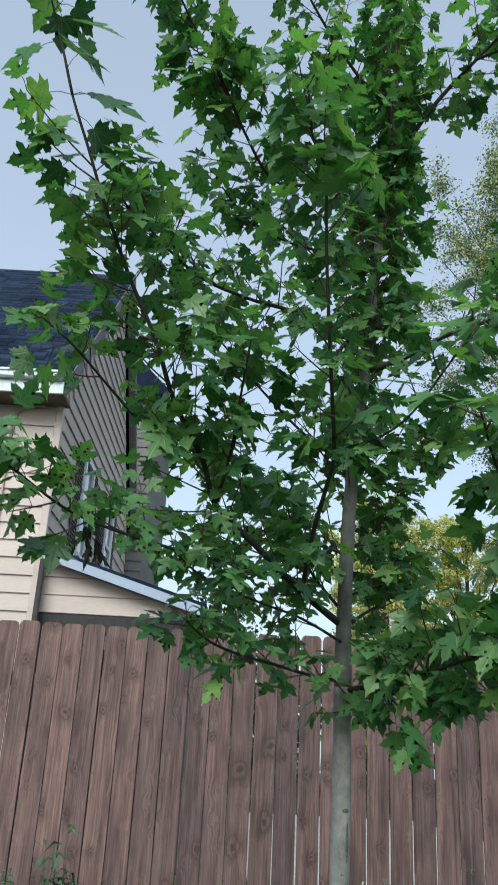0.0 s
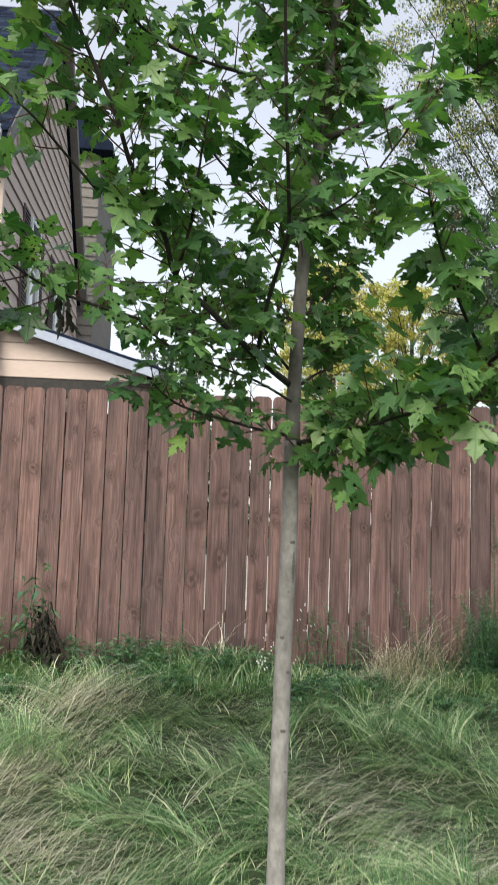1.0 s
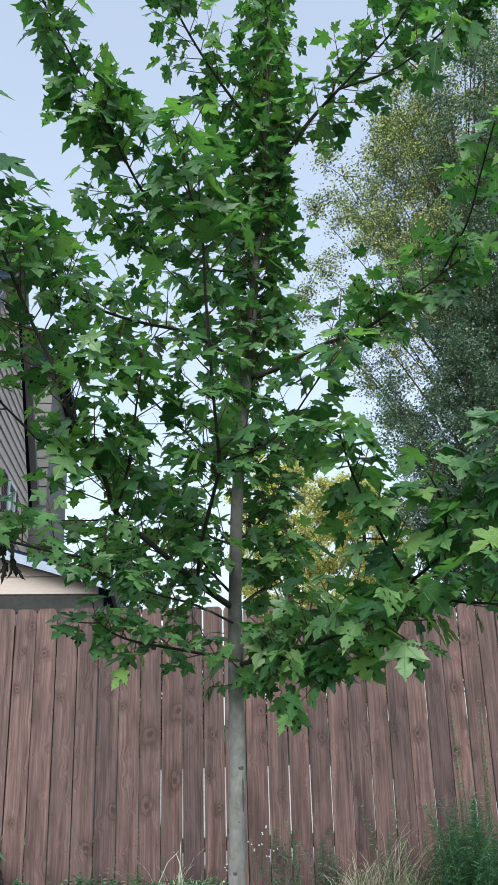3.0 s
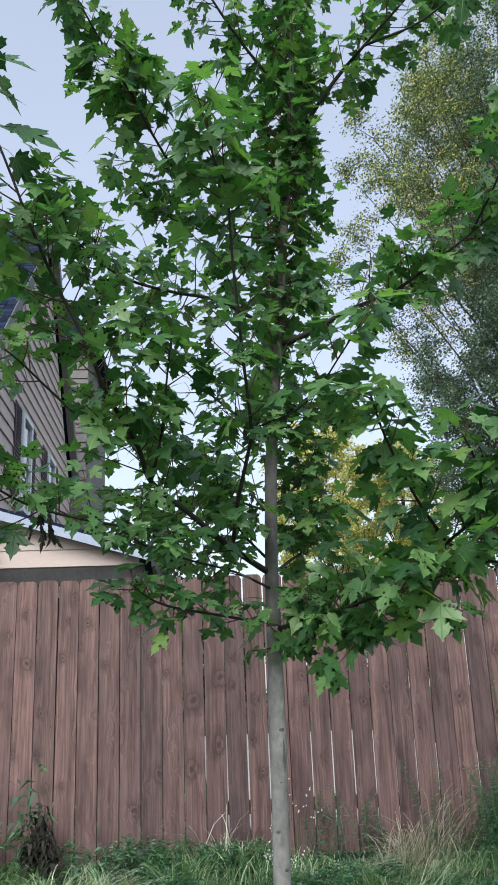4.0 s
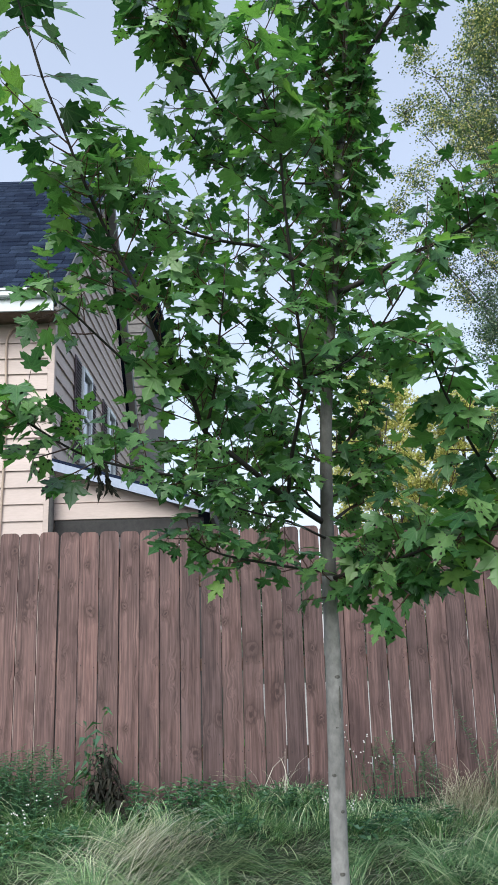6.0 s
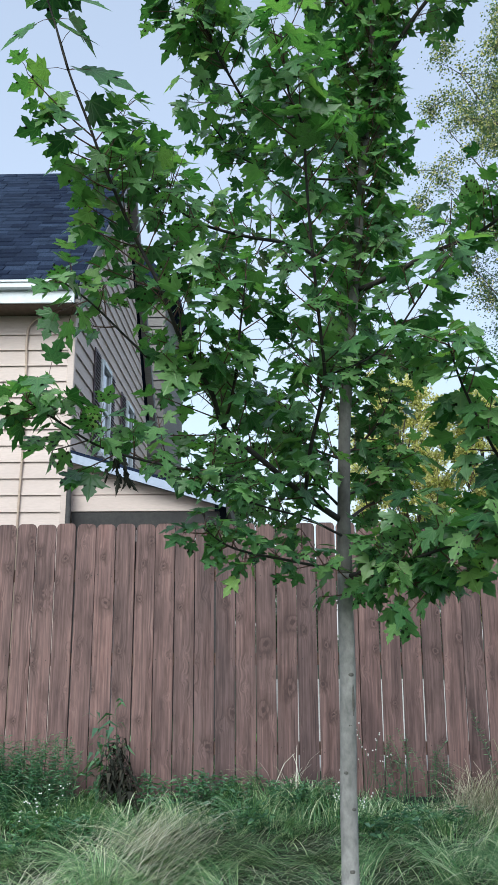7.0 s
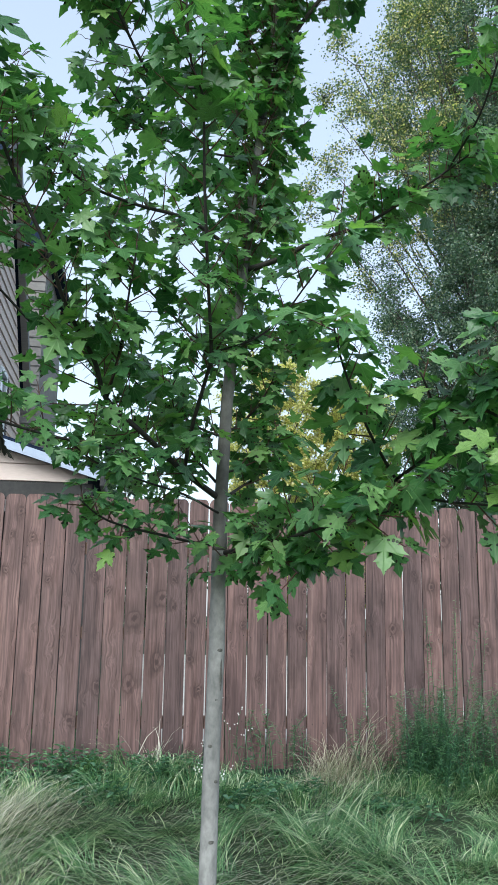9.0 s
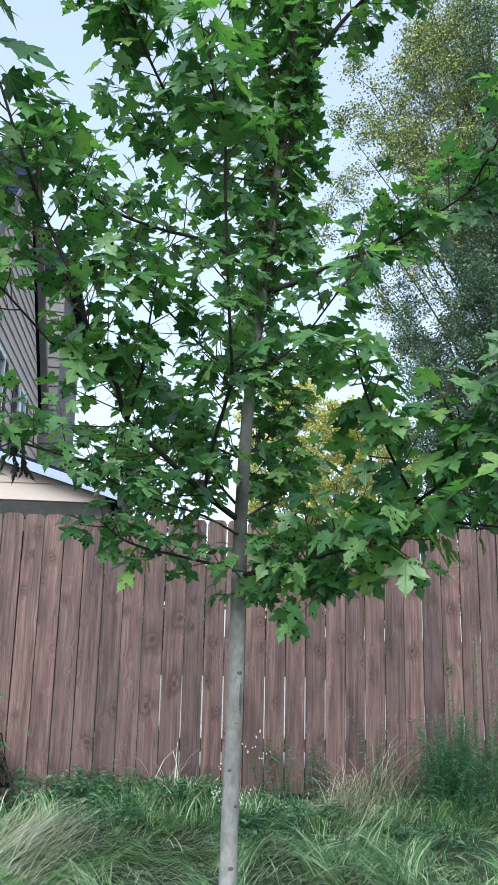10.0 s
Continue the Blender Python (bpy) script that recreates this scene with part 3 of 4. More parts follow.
def add_leaf(stem, out, size):
    """A leaf on a stalk from stem, spreading towards out."""
    size *= LEAF_SCALE
    out = Vector(out)
    out.z *= 0.5
    out.normalize()
    stalk = out * rng.uniform(0.28, 0.6) * size + Vector((0, 0, rng.uniform(-0.02, 0.035)))
    base = stem + stalk
    tube(twig_v, twig_f, [stem, stem + stalk * 0.5 + Vector((0, 0, 0.006)), base], 0.0011, 0.0009, 3)
    way = (out + Vector((rng.gauss(0, 0.25), rng.gauss(0, 0.25), -rng.uniform(0.2, 1.5)))).normalized()
    up = Vector((rng.gauss(0, 0.42), rng.gauss(0, 0.42) - 0.12, 1.0))
    xa = way.cross(up).normalized()
    za = xa.cross(way).normalized()
    m = Matrix((xa, way, za)).transposed().to_4x4()
    leaf_list.append((Matrix.Translation(base) @ m @ Matrix.Diagonal((size * rng.uniform(0.92, 1.12), size, size, 1)), rng.randrange(len(LEAF_FORMS))))


def add_twig(start, way, length, size, step=0.072):
    """A twig with pairs of leaves, and a leaf at its end."""
    way = way.normalized()
    bend = Vector((rng.gauss(0, 0.2), rng.gauss(0, 0.2), rng.uniform(0.0, 0.5)))
    line = [start + way * (length * t) + bend * (length * 0.4 * t * t) for t in (0, 0.35, 0.7, 1.0)]
    tube(twig_v, twig_f, line, 0.0026, 0.0013, 4)
    n = max(2, int(length / step))
    turn = rng.uniform(0, 3.1)
    for i in range(n):
        t = 0.25 + 0.75 * (i + 0.5) / n
        k = min(2, int(t * 3))
        p = line[k].lerp(line[k + 1], t * 3 - k)
        ax = (line[k + 1] - line[k]).normalized()
        sd = ax.cross(Vector((0.2, 0.1, 1))).normalized()
        up = sd.cross(ax)
        turn += 1.57
        for sgn in (1, -1):
            a = turn + rng.gauss(0, 0.3)
            o = (sd * math.cos(a) + up * math.sin(a)) * sgn + ax * 0.55
            add_leaf(p, o, size * rng.uniform(0.6, 1.12) * (1.05 - 0.25 * t))
    add_leaf(line[-1], way + Vector((rng.gauss(0, .3), rng.gauss(0, .3), 0)), size * rng.uniform(0.5, 0.9))


def clothe(pts, begin, spacing, length, size, lift=0.35, ends=1.0):
    """Side twigs along a limb from the fraction begin on."""
    line = curve_through(pts, 8)
    total = sum((b - a).length for a, b in zip(line, line[1:]))
    n = int(total * (ends - begin) / (spacing * TWIG_GAP))
    turn = rng.uniform(0, 6)
    for i in range(n):
        t = begin + (ends - begin) * (i + rng.uniform(0.2, 0.8)) / max(1, n)
        k = min(len(line) - 2, int(t * (len(line) - 1)))
        p = line[k].lerp(line[k + 1], t * (len(line) - 1) - k)
        ax = (line[k + 1] - line[k]).normalized()
        sd = ax.cross(Vector((0.1, 0.25, 1))).normalized()
        up = sd.cross(ax)
        turn += 2.4 + rng.gauss(0, 0.5)
        way = sd * math.cos(turn) + up * math.sin(turn) + ax * 0.6 + Vector((0, 0.3, lift))
        add_twig(p, way, length * rng.uniform(0.55, 1.25) * (1.1 - 0.45 * t), size)


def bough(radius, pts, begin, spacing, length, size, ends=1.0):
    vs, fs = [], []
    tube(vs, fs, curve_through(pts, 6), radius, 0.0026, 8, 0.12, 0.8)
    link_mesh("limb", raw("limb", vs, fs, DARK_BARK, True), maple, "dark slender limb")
    clothe(pts, begin, spacing, length, size, 0.35, ends)


# each bough: radius at its root, its line, then where its twigs begin, their spacing, length and leaf size
bough(0.0125, [(0.24, 2.08, 1.52), (0.10, 1.94, 1.59), (-0.05, 1.75, 1.68), (-0.18, 1.63, 1.77), (-0.22, 1.55, 1.87), (-0.31, 1.43, 2.01), (-0.36, 1.31, 2.13), (-0.44, 1.23, 2.28), (-0.50, 1.13, 2.41), (-0.55, 1.05, 2.54), (-0.60, 1.00, 2.67), (-0.64, 0.96, 2.81)], 0.08, 0.026, 0.235, 0.081, 0.80)
bough(0.0085, [(0.10, 1.94, 1.59), (0.11, 1.75, 1.71), (0.14, 1.59, 1.84), (0.15, 1.51, 1.91), (0.12, 1.35, 2.10), (0.09, 1.20, 2.34), (0.07, 1.08, 2.53), (0.03, 1.04, 2.62), (0.01, 1.00, 2.78)], 0.22, 0.030, 0.168, 0.083)
bough(0.014, [(0.34, 2.04, 2.44), (0.46, 1.94, 2.46), (0.57, 1.86, 2.50), (0.72, 1.75, 2.52), (0.83, 1.67, 2.57), (0.95, 1.55, 2.63), (1.06, 1.43, 2.69)], 0.34, 0.023, 0.190, 0.087)
bough(0.010, [(0.265, 2.07, 1.31), (0.44, 1.90, 1.34), (0.62, 1.73, 1.41), (0.76, 1.51, 1.52), (0.85, 1.39, 1.60), (0.95, 1.27, 1.71), (1.02, 1.17, 1.80)], 0.06, 0.038, 0.180, 0.100)
bough(0.006, [(0.76, 1.51, 1.52), (0.63, 1.35, 1.63), (0.52, 1.23, 1.79), (0.47, 1.16, 1.90)], 0.2, 0.043, 0.123, 0.102)
bough(0.007, [(0.37, 1.97, 1.33), (0.43, 1.82, 1.34), (0.52, 1.59, 1.36), (0.62, 1.43, 1.38), (0.67, 1.31, 1.39)], 0.05, 0.032, 0.150, 0.098)
bough(0.007, [(0.24, 2.09, 1.34), (0.14, 1.98, 1.34), (0.01, 1.82, 1.35), (-0.11, 1.67, 1.36), (-0.18, 1.59, 1.38), (-0.24, 1.51, 1.42)], 0.10, 0.040, 0.115, 0.070)
bough(0.0055, [(0.05, 1.89, 1.62), (-0.14, 1.67, 1.61), (-0.34, 1.43, 1.60), (-0.51, 1.27, 1.62), (-0.63, 1.16, 1.68), (-0.69, 1.08, 1.71)], 0.2, 0.040, 0.135, 0.074)
bough(0.009, [(0.32, 2.04, 2.48), (0.09, 1.82, 2.52), (-0.11, 1.67, 2.49), (-0.28, 1.51, 2.47), (-0.43, 1.35, 2.53), (-0.50, 1.27, 2.56)], 0.2, 0.027, 0.168, 0.074)
bough(0.004, [(0.15, 1.51, 1.91), (0.28, 1.47, 1.95), (0.36, 1.43, 2.01), (0.43, 1.35, 2.10), (0.51, 1.27, 2.21)], 0.5, 0.040, 0.134, 0.102)
bough(0.008, [(0.39, 2.01, 3.10), (0.15, 1.82, 3.08), (-0.05, 1.67, 2.97), (-0.17, 1.51, 3.05), (-0.23, 1.43, 3.13), (-0.29, 1.35, 3.19)], 0.2, 0.026, 0.190, 0.079)
bough(0.0045, [(-0.4, 1.4, 1.93), (-0.48, 1.3, 1.99), (-0.55, 1.2, 2.04), (-0.62, 1.1, 2.07)], 0.3, 0.040, 0.12, 0.074)
bough(0.008, [(0.28, 2.08, 1.53), (0.35, 2.22, 1.59), (0.44, 2.34, 1.66), (0.56, 2.45, 1.83)], 0.2, 0.036, 0.168, 0.074)
bough(0.006, [(0.26, 2.06, 1.75), (0.15, 2.14, 1.81), (0.02, 2.22, 1.92), (-0.12, 2.22, 2.02), (-0.26, 2.14, 2.14)], 0.05, 0.036, 0.157, 0.076)
bough(0.006, [(0.28, 2.06, 2.06), (0.12, 1.98, 2.13), (-0.03, 1.90, 2.24), (-0.15, 1.82, 2.34), (-0.26, 1.75, 2.44)], 0.2, 0.042, 0.157, 0.076)
bough(0.006, [(0.37, 2.02, 2.92), (0.20, 1.98, 2.90), (0.02, 1.90, 2.88), (-0.14, 1.82, 2.91), (-0.24, 1.75, 3.00)], 0.2, 0.030, 0.157, 0.076)
bough(0.006, [(-0.18, 1.63, 1.77), (-0.14, 1.51, 1.91), (-0.12, 1.43, 2.06), (-0.10, 1.35, 2.19)], 0.2, 0.042, 0.157, 0.076)
bough(0.006, [(0.29, 2.06, 2.11), (0.40, 2.10, 2.19), (0.50, 2.14, 2.17), (0.58, 2.14, 2.18)], 0.1, 0.021, 0.157, 0.076)
bough(0.006, [(0.34, 2.04, 2.63), (0.44, 2.10, 2.74), (0.52, 2.14, 2.73)], 0.1, 0.023, 0.157, 0.076)
bough(0.006, [(0.76, 1.51, 1.52), (0.81, 1.35, 1.44), (0.89, 1.23, 1.41), (0.95, 1.12, 1.39)], 0.2, 0.045, 0.157, 0.093)
bough(0.0042, [(0.98, 1.52, 2.65), (0.99, 1.27, 2.70), (0.99, 1.12, 2.79), (0.98, 0.96, 2.86)], 0.2, 0.055, 0.14, 0.08)
bough(0.006, [(0.95, 1.27, 1.71), (0.94, 1.12, 1.77), (0.95, 1.04, 1.85)], 0.2, 0.07, 0.14, 0.093)
bough(0.005, [(0.33, 2.01, 1.32), (0.38, 1.90, 1.29), (0.44, 1.75, 1.26), (0.47, 1.66, 1.22)], 0.05, 0.034, 0.12, 0.088)
bough(0.005, [(0.24, 2.06, 1.46), (0.10, 1.95, 1.51), (-0.05, 1.80, 1.53), (-0.20, 1.65, 1.56), (-0.30, 1.55, 1.62)], 0.12, 0.055, 0.11, 0.066)
bough(0.005, [(-0.17, 1.51, 3.05), (-0.25, 1.43, 3.18), (-0.36, 1.35, 3.35), (-0.43, 1.27, 3.45), (-0.49, 1.20, 3.54)], 0.05, 0.032, 0.15, 0.082)
bough(0.010, [(0.47, 2.00, 3.60), (0.32, 1.98, 3.73), (0.16, 1.86, 3.86), (0.01, 1.71, 4.01), (-0.08, 1.59, 4.18)], 0.1, 0.028, 0.19, 0.08)
bough(0.012, [(0.42, 2.01, 3.36), (0.58, 1.90, 3.58), (0.72, 1.78, 3.70), (0.92, 1.63, 3.87), (1.02, 1.51, 4.00)], 0.15, 0.026, 0.19, 0.082)
bough(0.006, [(0.72, 1.78, 3.70), (0.91, 1.59, 3.65), (1.06, 1.39, 3.67), (1.16, 1.27, 3.75)], 0.3, 0.045, 0.13, 0.098)
bough(0.006, [(0.85, 1.39, 1.60), (0.80, 1.27, 1.71), (0.74, 1.20, 1.79)], 0.1, 0.055, 0.14, 0.095)
bough(0.006, [(0.95, 1.27, 1.71), (0.97, 1.16, 1.65), (0.97, 1.04, 1.59)], 0.1, 0.055, 0.14, 0.095)
bough(0.006, [(0.23, 2.08, 1.58), (0.14, 2.0, 1.66), (0.07, 1.94, 1.77), (0.03, 1.88, 1.92)], 0.1, 0.020, 0.14, 0.072)
bough(0.006, [(0.27, 2.08, 1.78), (0.34, 2.16, 1.84), (0.42, 2.22, 1.94), (0.48, 2.26, 2.06)], 0.1, 0.024, 0.14, 0.076)
bough(0.005, [(0.27, 2.09, 1.62), (0.35, 2.16, 1.66), (0.44, 2.2, 1.72), (0.51, 2.22, 1.81)], 0.15, 0.026, 0.12, 0.074)
bough(0.004, [(-0.60, 1.00, 2.67), (-0.64, 0.96, 2.81), (-0.71, 0.92, 3.03)], 0.55, 0.075, 0.07, 0.105)
for p, way in (((-0.60, 1.00, 2.67), (0.9, -0.1, -0.1)), ((-0.60, 1.00, 2.67), (-0.9, 0.1, -0.1)), ((-0.57, 1.03, 2.60), (-0.5, -0.3, 0.1)), ((-0.62, 0.98, 2.74), (0.4, -0.3, 0.2)),
               ((-0.64, 0.96, 2.80), (0.7, 0.0, 0.0)), ((-0.64, 0.96, 2.81), (-0.8, 0.2, 0.1)), ((-0.58, 1.02, 2.62), (0.5, 0.4, -0.2)), ((0.09, 1.12, 2.5), (0.8, -0.6, 0.3))):
    add_leaf(Vector(p), way, 0.105)
for stem, base, way, size in (((-0.66, 0.95, 2.86), (-0.605, 0.95, 2.87), (1.0, 0.0, -0.2), 0.13), ((-0.60, 1.00, 2.67), (-0.53, 0.99, 2.66), (1.0, 0.05, -0.4), 0.14),
                              ((0.07, 1.08, 2.53), (0.095, 1.08, 2.56), (0.3, 0.0, 1.0), 0.125), ((1.06, 1.39, 3.67), (1.03, 1.42, 3.62), (-0.15, 0.1, -1.0), 0.13), ((1.12, 1.32, 3.70), (1.12, 1.30, 3.62), (0.1, 0.0, -1.0), 0.12)):
    # single large leaves at the outer ends
    stem, base, way = Vector(stem), Vector(base), Vector(way).normalized()
    tube(twig_v, twig_f, [stem, stem.lerp(base, 0.5) + Vector((0, 0, 0.006)), base], 0.0013, 0.001, 3)
    xa = way.cross(Vector((0.15, -0.75, 0.65))).normalized()
    leaf_list.append((Matrix.Translation(base) @ Matrix((xa, way, xa.cross(way))).transposed().to_4x4() @ Matrix.Diagonal((size, size, size, 1)), rng.randrange(len(LEAF_FORMS))))
add_twig(Vector((0.235, 2.06, 1.24)), Vector((-0.9, -0.5, -0.2)), 0.10, 0.062)
for way in ((0.8, -0.5, 0.1), (0.9, -0.3, -0.3), (0.6, -0.6, 0.4), (-0.6, -0.5, 0.5)):
    add_twig(Vector((0.262, 2.055, 1.29)), Vector(way), 0.13, 0.07)
clothe(TRUNK, 0.49, 0.0140, 0.26, 0.076, 0.5, 0.98)

near_leaves = sorted(range(len(leaf_list)), key=lambda i: leaf_list[i][0].translation.y)[:290]
def with_blade_map(me, local):
    """Gives each leaf its own flat coordinates, along which its veins run."""
    uv = me.uv_layers.new(name="blade")
    index = np.zeros(len(me.loops), dtype=np.int32)
    me.loops.foreach_get("vertex_index", index)
    uv.data.foreach_set("uv", np.asarray(local)[index].astype(np.float32).ravel())
    return me


LEAF_MESHES = [with_blade_map(raw("leaf", [tuple(p) for p in v], f, MAPLE_LEAF, True), v[:, :2]) for v, f in LEAF_FORMS]
for i in near_leaves:
    m, s = leaf_list[i]
    ob = new("leaf", LEAF_MESHES[s])
    ob.parent = maple
    ob.matrix_parent_inverse = Matrix.Translation(-maple.location)
    ob.matrix_basis = m
taken = set(near_leaves)
all_v, all_f, all_uv = [], [], []
for i, (m, s) in enumerate(leaf_list):
    if i in taken:
        continue
    v, f = LEAF_FORMS[s]
    a = np.array(m)
    base = len(all_v)
    all_v.extend(map(tuple, v @ a[:3, :3].T + a[:3, 3]))
    all_uv.extend(v[:, :2])
    all_f.extend(tuple(q + base for q in g) for g in f)
tagged(link_mesh("foliage", with_blade_map(raw("foliage", all_v, all_f, MAPLE_LEAF, True), all_uv), maple, "dense green lobed leaves with dark specks"), kind="stuff")
tagged(link_mesh("twiggery", raw("twiggery", twig_v, twig_f, TWIG), maple, "thin red-brown twigs and leaf stalks"), kind="stuff")


# a bunch of dried leaves hanging on the lower left bough
vs, fs = [], []
rs = random.Random(9)
for k in range(14):
    v, f = LEAF_FORMS[k % len(LEAF_FORMS)]
    m = Matrix.Translation((-0.46 + rs.gauss(0, 0.022), 1.32 + rs.gauss(0, 0.02), 1.61 - rs.uniform(0.0, 0.10))) @ Euler((radians(-100 + rs.gauss(0, 25)), rs.gauss(0, 0.5), rs.uniform(0, 6.3))).to_matrix().to_4x4() @ Matrix.Diagonal((0.017, 0.05, 0.09, 1))
    a = np.array(m)
    base = len(vs)
    vs.extend(map(tuple, v @ a[:3, :3].T + a[:3, 3]))
    fs.extend(tuple(q + base for q in g) for g in f)
tagged(link_mesh("dried_leafage", raw("dried_leafage", vs, fs, DEAD_LEAF), maple, "withered brown leaves hanging in a bunch"), kind="stuff")


# ---- far trees ----
def far_tree(name, label, at, height, spread, low, count, size, mat, seed, clusters=46, trunk=0.2, sun_tint=None, profile=None, tight=0.26):
    r = random.Random(seed)
    t = thing(name, label, "tree", "trees beyond the fence", at=at)
    base = Vector(at)
    vs, fs = [], []
    top = base + Vector((r.uniform(-0.4, 0.4), r.uniform(-0.4, 0.4), height * 0.93))
    stem = curve_through([base, base.lerp(top, 0.3) + Vector((0.25, 0, 0)), base.lerp(top, 0.65), top], 6)
    tube(vs, fs, stem, trunk, 0.03, 9, 0.1)
    link_mesh("trunk", raw("trunk", vs, fs, FAR_BARK, True), t)
    vs, fs = [], []
    green, gold = ([], []), ([], [])
    for c in range(clusters):
        u = (c + r.random()) / clusters
        z = low + (height - low) * u
        wide = spread * (math.sin(math.pi * min(1, 0.16 + 0.8 * u)) ** 0.7) * r.uniform(0.5, 1.12)
        if profile:
            wide = spread * float(np.interp(u, *zip(*profile))) * r.uniform(0.55, 1.05)
        a = c * 2.4 + r.uniform(-0.6, 0.6)
        tip = base + Vector((math.cos(a) * wide, math.sin(a) * wide, z + wide * 0.25))
        k = stem[min(len(stem) - 1, int(max(0.12, u * 0.85 - 0.08) * len(stem)))]
        mid = k.lerp(tip, 0.5) + Vector((0, 0, 0.2))
        limb = curve_through([k, mid, tip], 5)
        # Top and left limbs get the leaves with sunlight in their colour.
        lv, lf = gold if sun_tint and (u > 0.9 or (u > 0.45 and math.cos(a) < -0.6)) else green
        tube(vs, fs, limb[:-2], 0.034, 0.010, 5)
        sprays = 13
        for _ in range(sprays):
            f = min(1.0, max(0.25, 1 - abs(r.gauss(0, 0.38))))
            q = limb[min(len(limb) - 1, int(f * (len(limb) - 1)))]
            out = Vector((r.gauss(0, 1), r.gauss(0, 1), r.gauss(0.25, 0.7))).normalized() * (spread * r.uniform(0.06, tight))
            end = q + out
            tube(vs, fs, [q, q.lerp(end, 0.5) + Vector((0, 0, 0.04)), end], 0.010, 0.004, 3)
            for _ in range(count // (clusters * sprays)):
                p = q.lerp(end, r.uniform(0.25, 1.08)) + Vector((r.gauss(0, 1), r.gauss(0, 1), r.gauss(0, 0.8))) * (0.11 * tight * spread + 0.03)
                d = Vector((r.gauss(0, 1), r.gauss(0, 1), r.gauss(-0.4, 0.7))).normalized()
                e = d.cross(Vector((r.gauss(0, 1), r.gauss(0, 1), r.gauss(0, 1)))).normalized()
                k = size * r.uniform(0.6, 1.3)
                b = len(lv)
                lv.extend([p, p + d * k * 0.5 + e * k * 0.36, p + d * k, p + d * k * 0.5 - e * k * 0.36])
                lf.append((b, b + 1, b + 2, b + 3))
    tagged(link_mesh("branchwork", raw("branchwork", vs, fs, FAR_BARK, True), t), kind="stuff")
    tagged(link_mesh("crown", raw("crown", green[0], green[1], mat), t), kind="stuff")
    if sun_tint:
        tagged(link_mesh("turning_sprays", raw("turning_sprays", gold[0], gold[1], sun_tint), t, "leaf sprays coloured gold for low sunlight"), kind="stuff")
    return t


far_tree("cottonwood_tree", "tall green-yellow tree with airy sunlit crown", (7.9, 16.0, 0), 17.8, 4.7, 4.6, 430000, 0.058, FAR_LEAF, 3, 170, 0.26, SUN_TINT_LEAF,
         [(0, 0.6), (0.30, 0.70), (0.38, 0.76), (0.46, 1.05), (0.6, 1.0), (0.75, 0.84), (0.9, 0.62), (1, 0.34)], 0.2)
far_tree("golden_tree", "golden-leaved tree in evening sun", (4.4, 25.0, 0), 9.6, 2.3, 2.5, 60000, 0.09, GOLD_LEAF, 4, 34)
far_tree("golden_tree", "golden-leaved tree in evening sun", (7.2, 26.0, 0), 9.4, 2.3, 2.5, 60000, 0.09, GOLD_LEAF, 5, 34)
far_tree("far_tree", "green tree behind the golden ones", (10.5, 24.0, 0), 8.6, 2.8, 2.0, 12000, 0.17, FAR_LEAF, 6, 34)
far_tree("far_tree", "green tree behind the porch", (-0.9, 21.0, 0), 5.4, 1.6, 2.0, 5000, 0.15, FAR_LEAF, 7, 26)
# Low shrubs hidden behind the fence, added to darken its upper gaps.
far_tree("gap_bush", "dark green shrub added to darken the fence gaps", (0.6, 27.0, 0), 4.0, 2.8, 0.4, 9000, 0.17, FAR_LEAF, 8, 26, 0.12)
far_tree("gap_bush", "dark green shrub added to darken the fence gaps", (5.0, 31.0, 0), 4.3, 3.2, 0.4, 9000, 0.17, FAR_LEAF, 9, 26, 0.12)


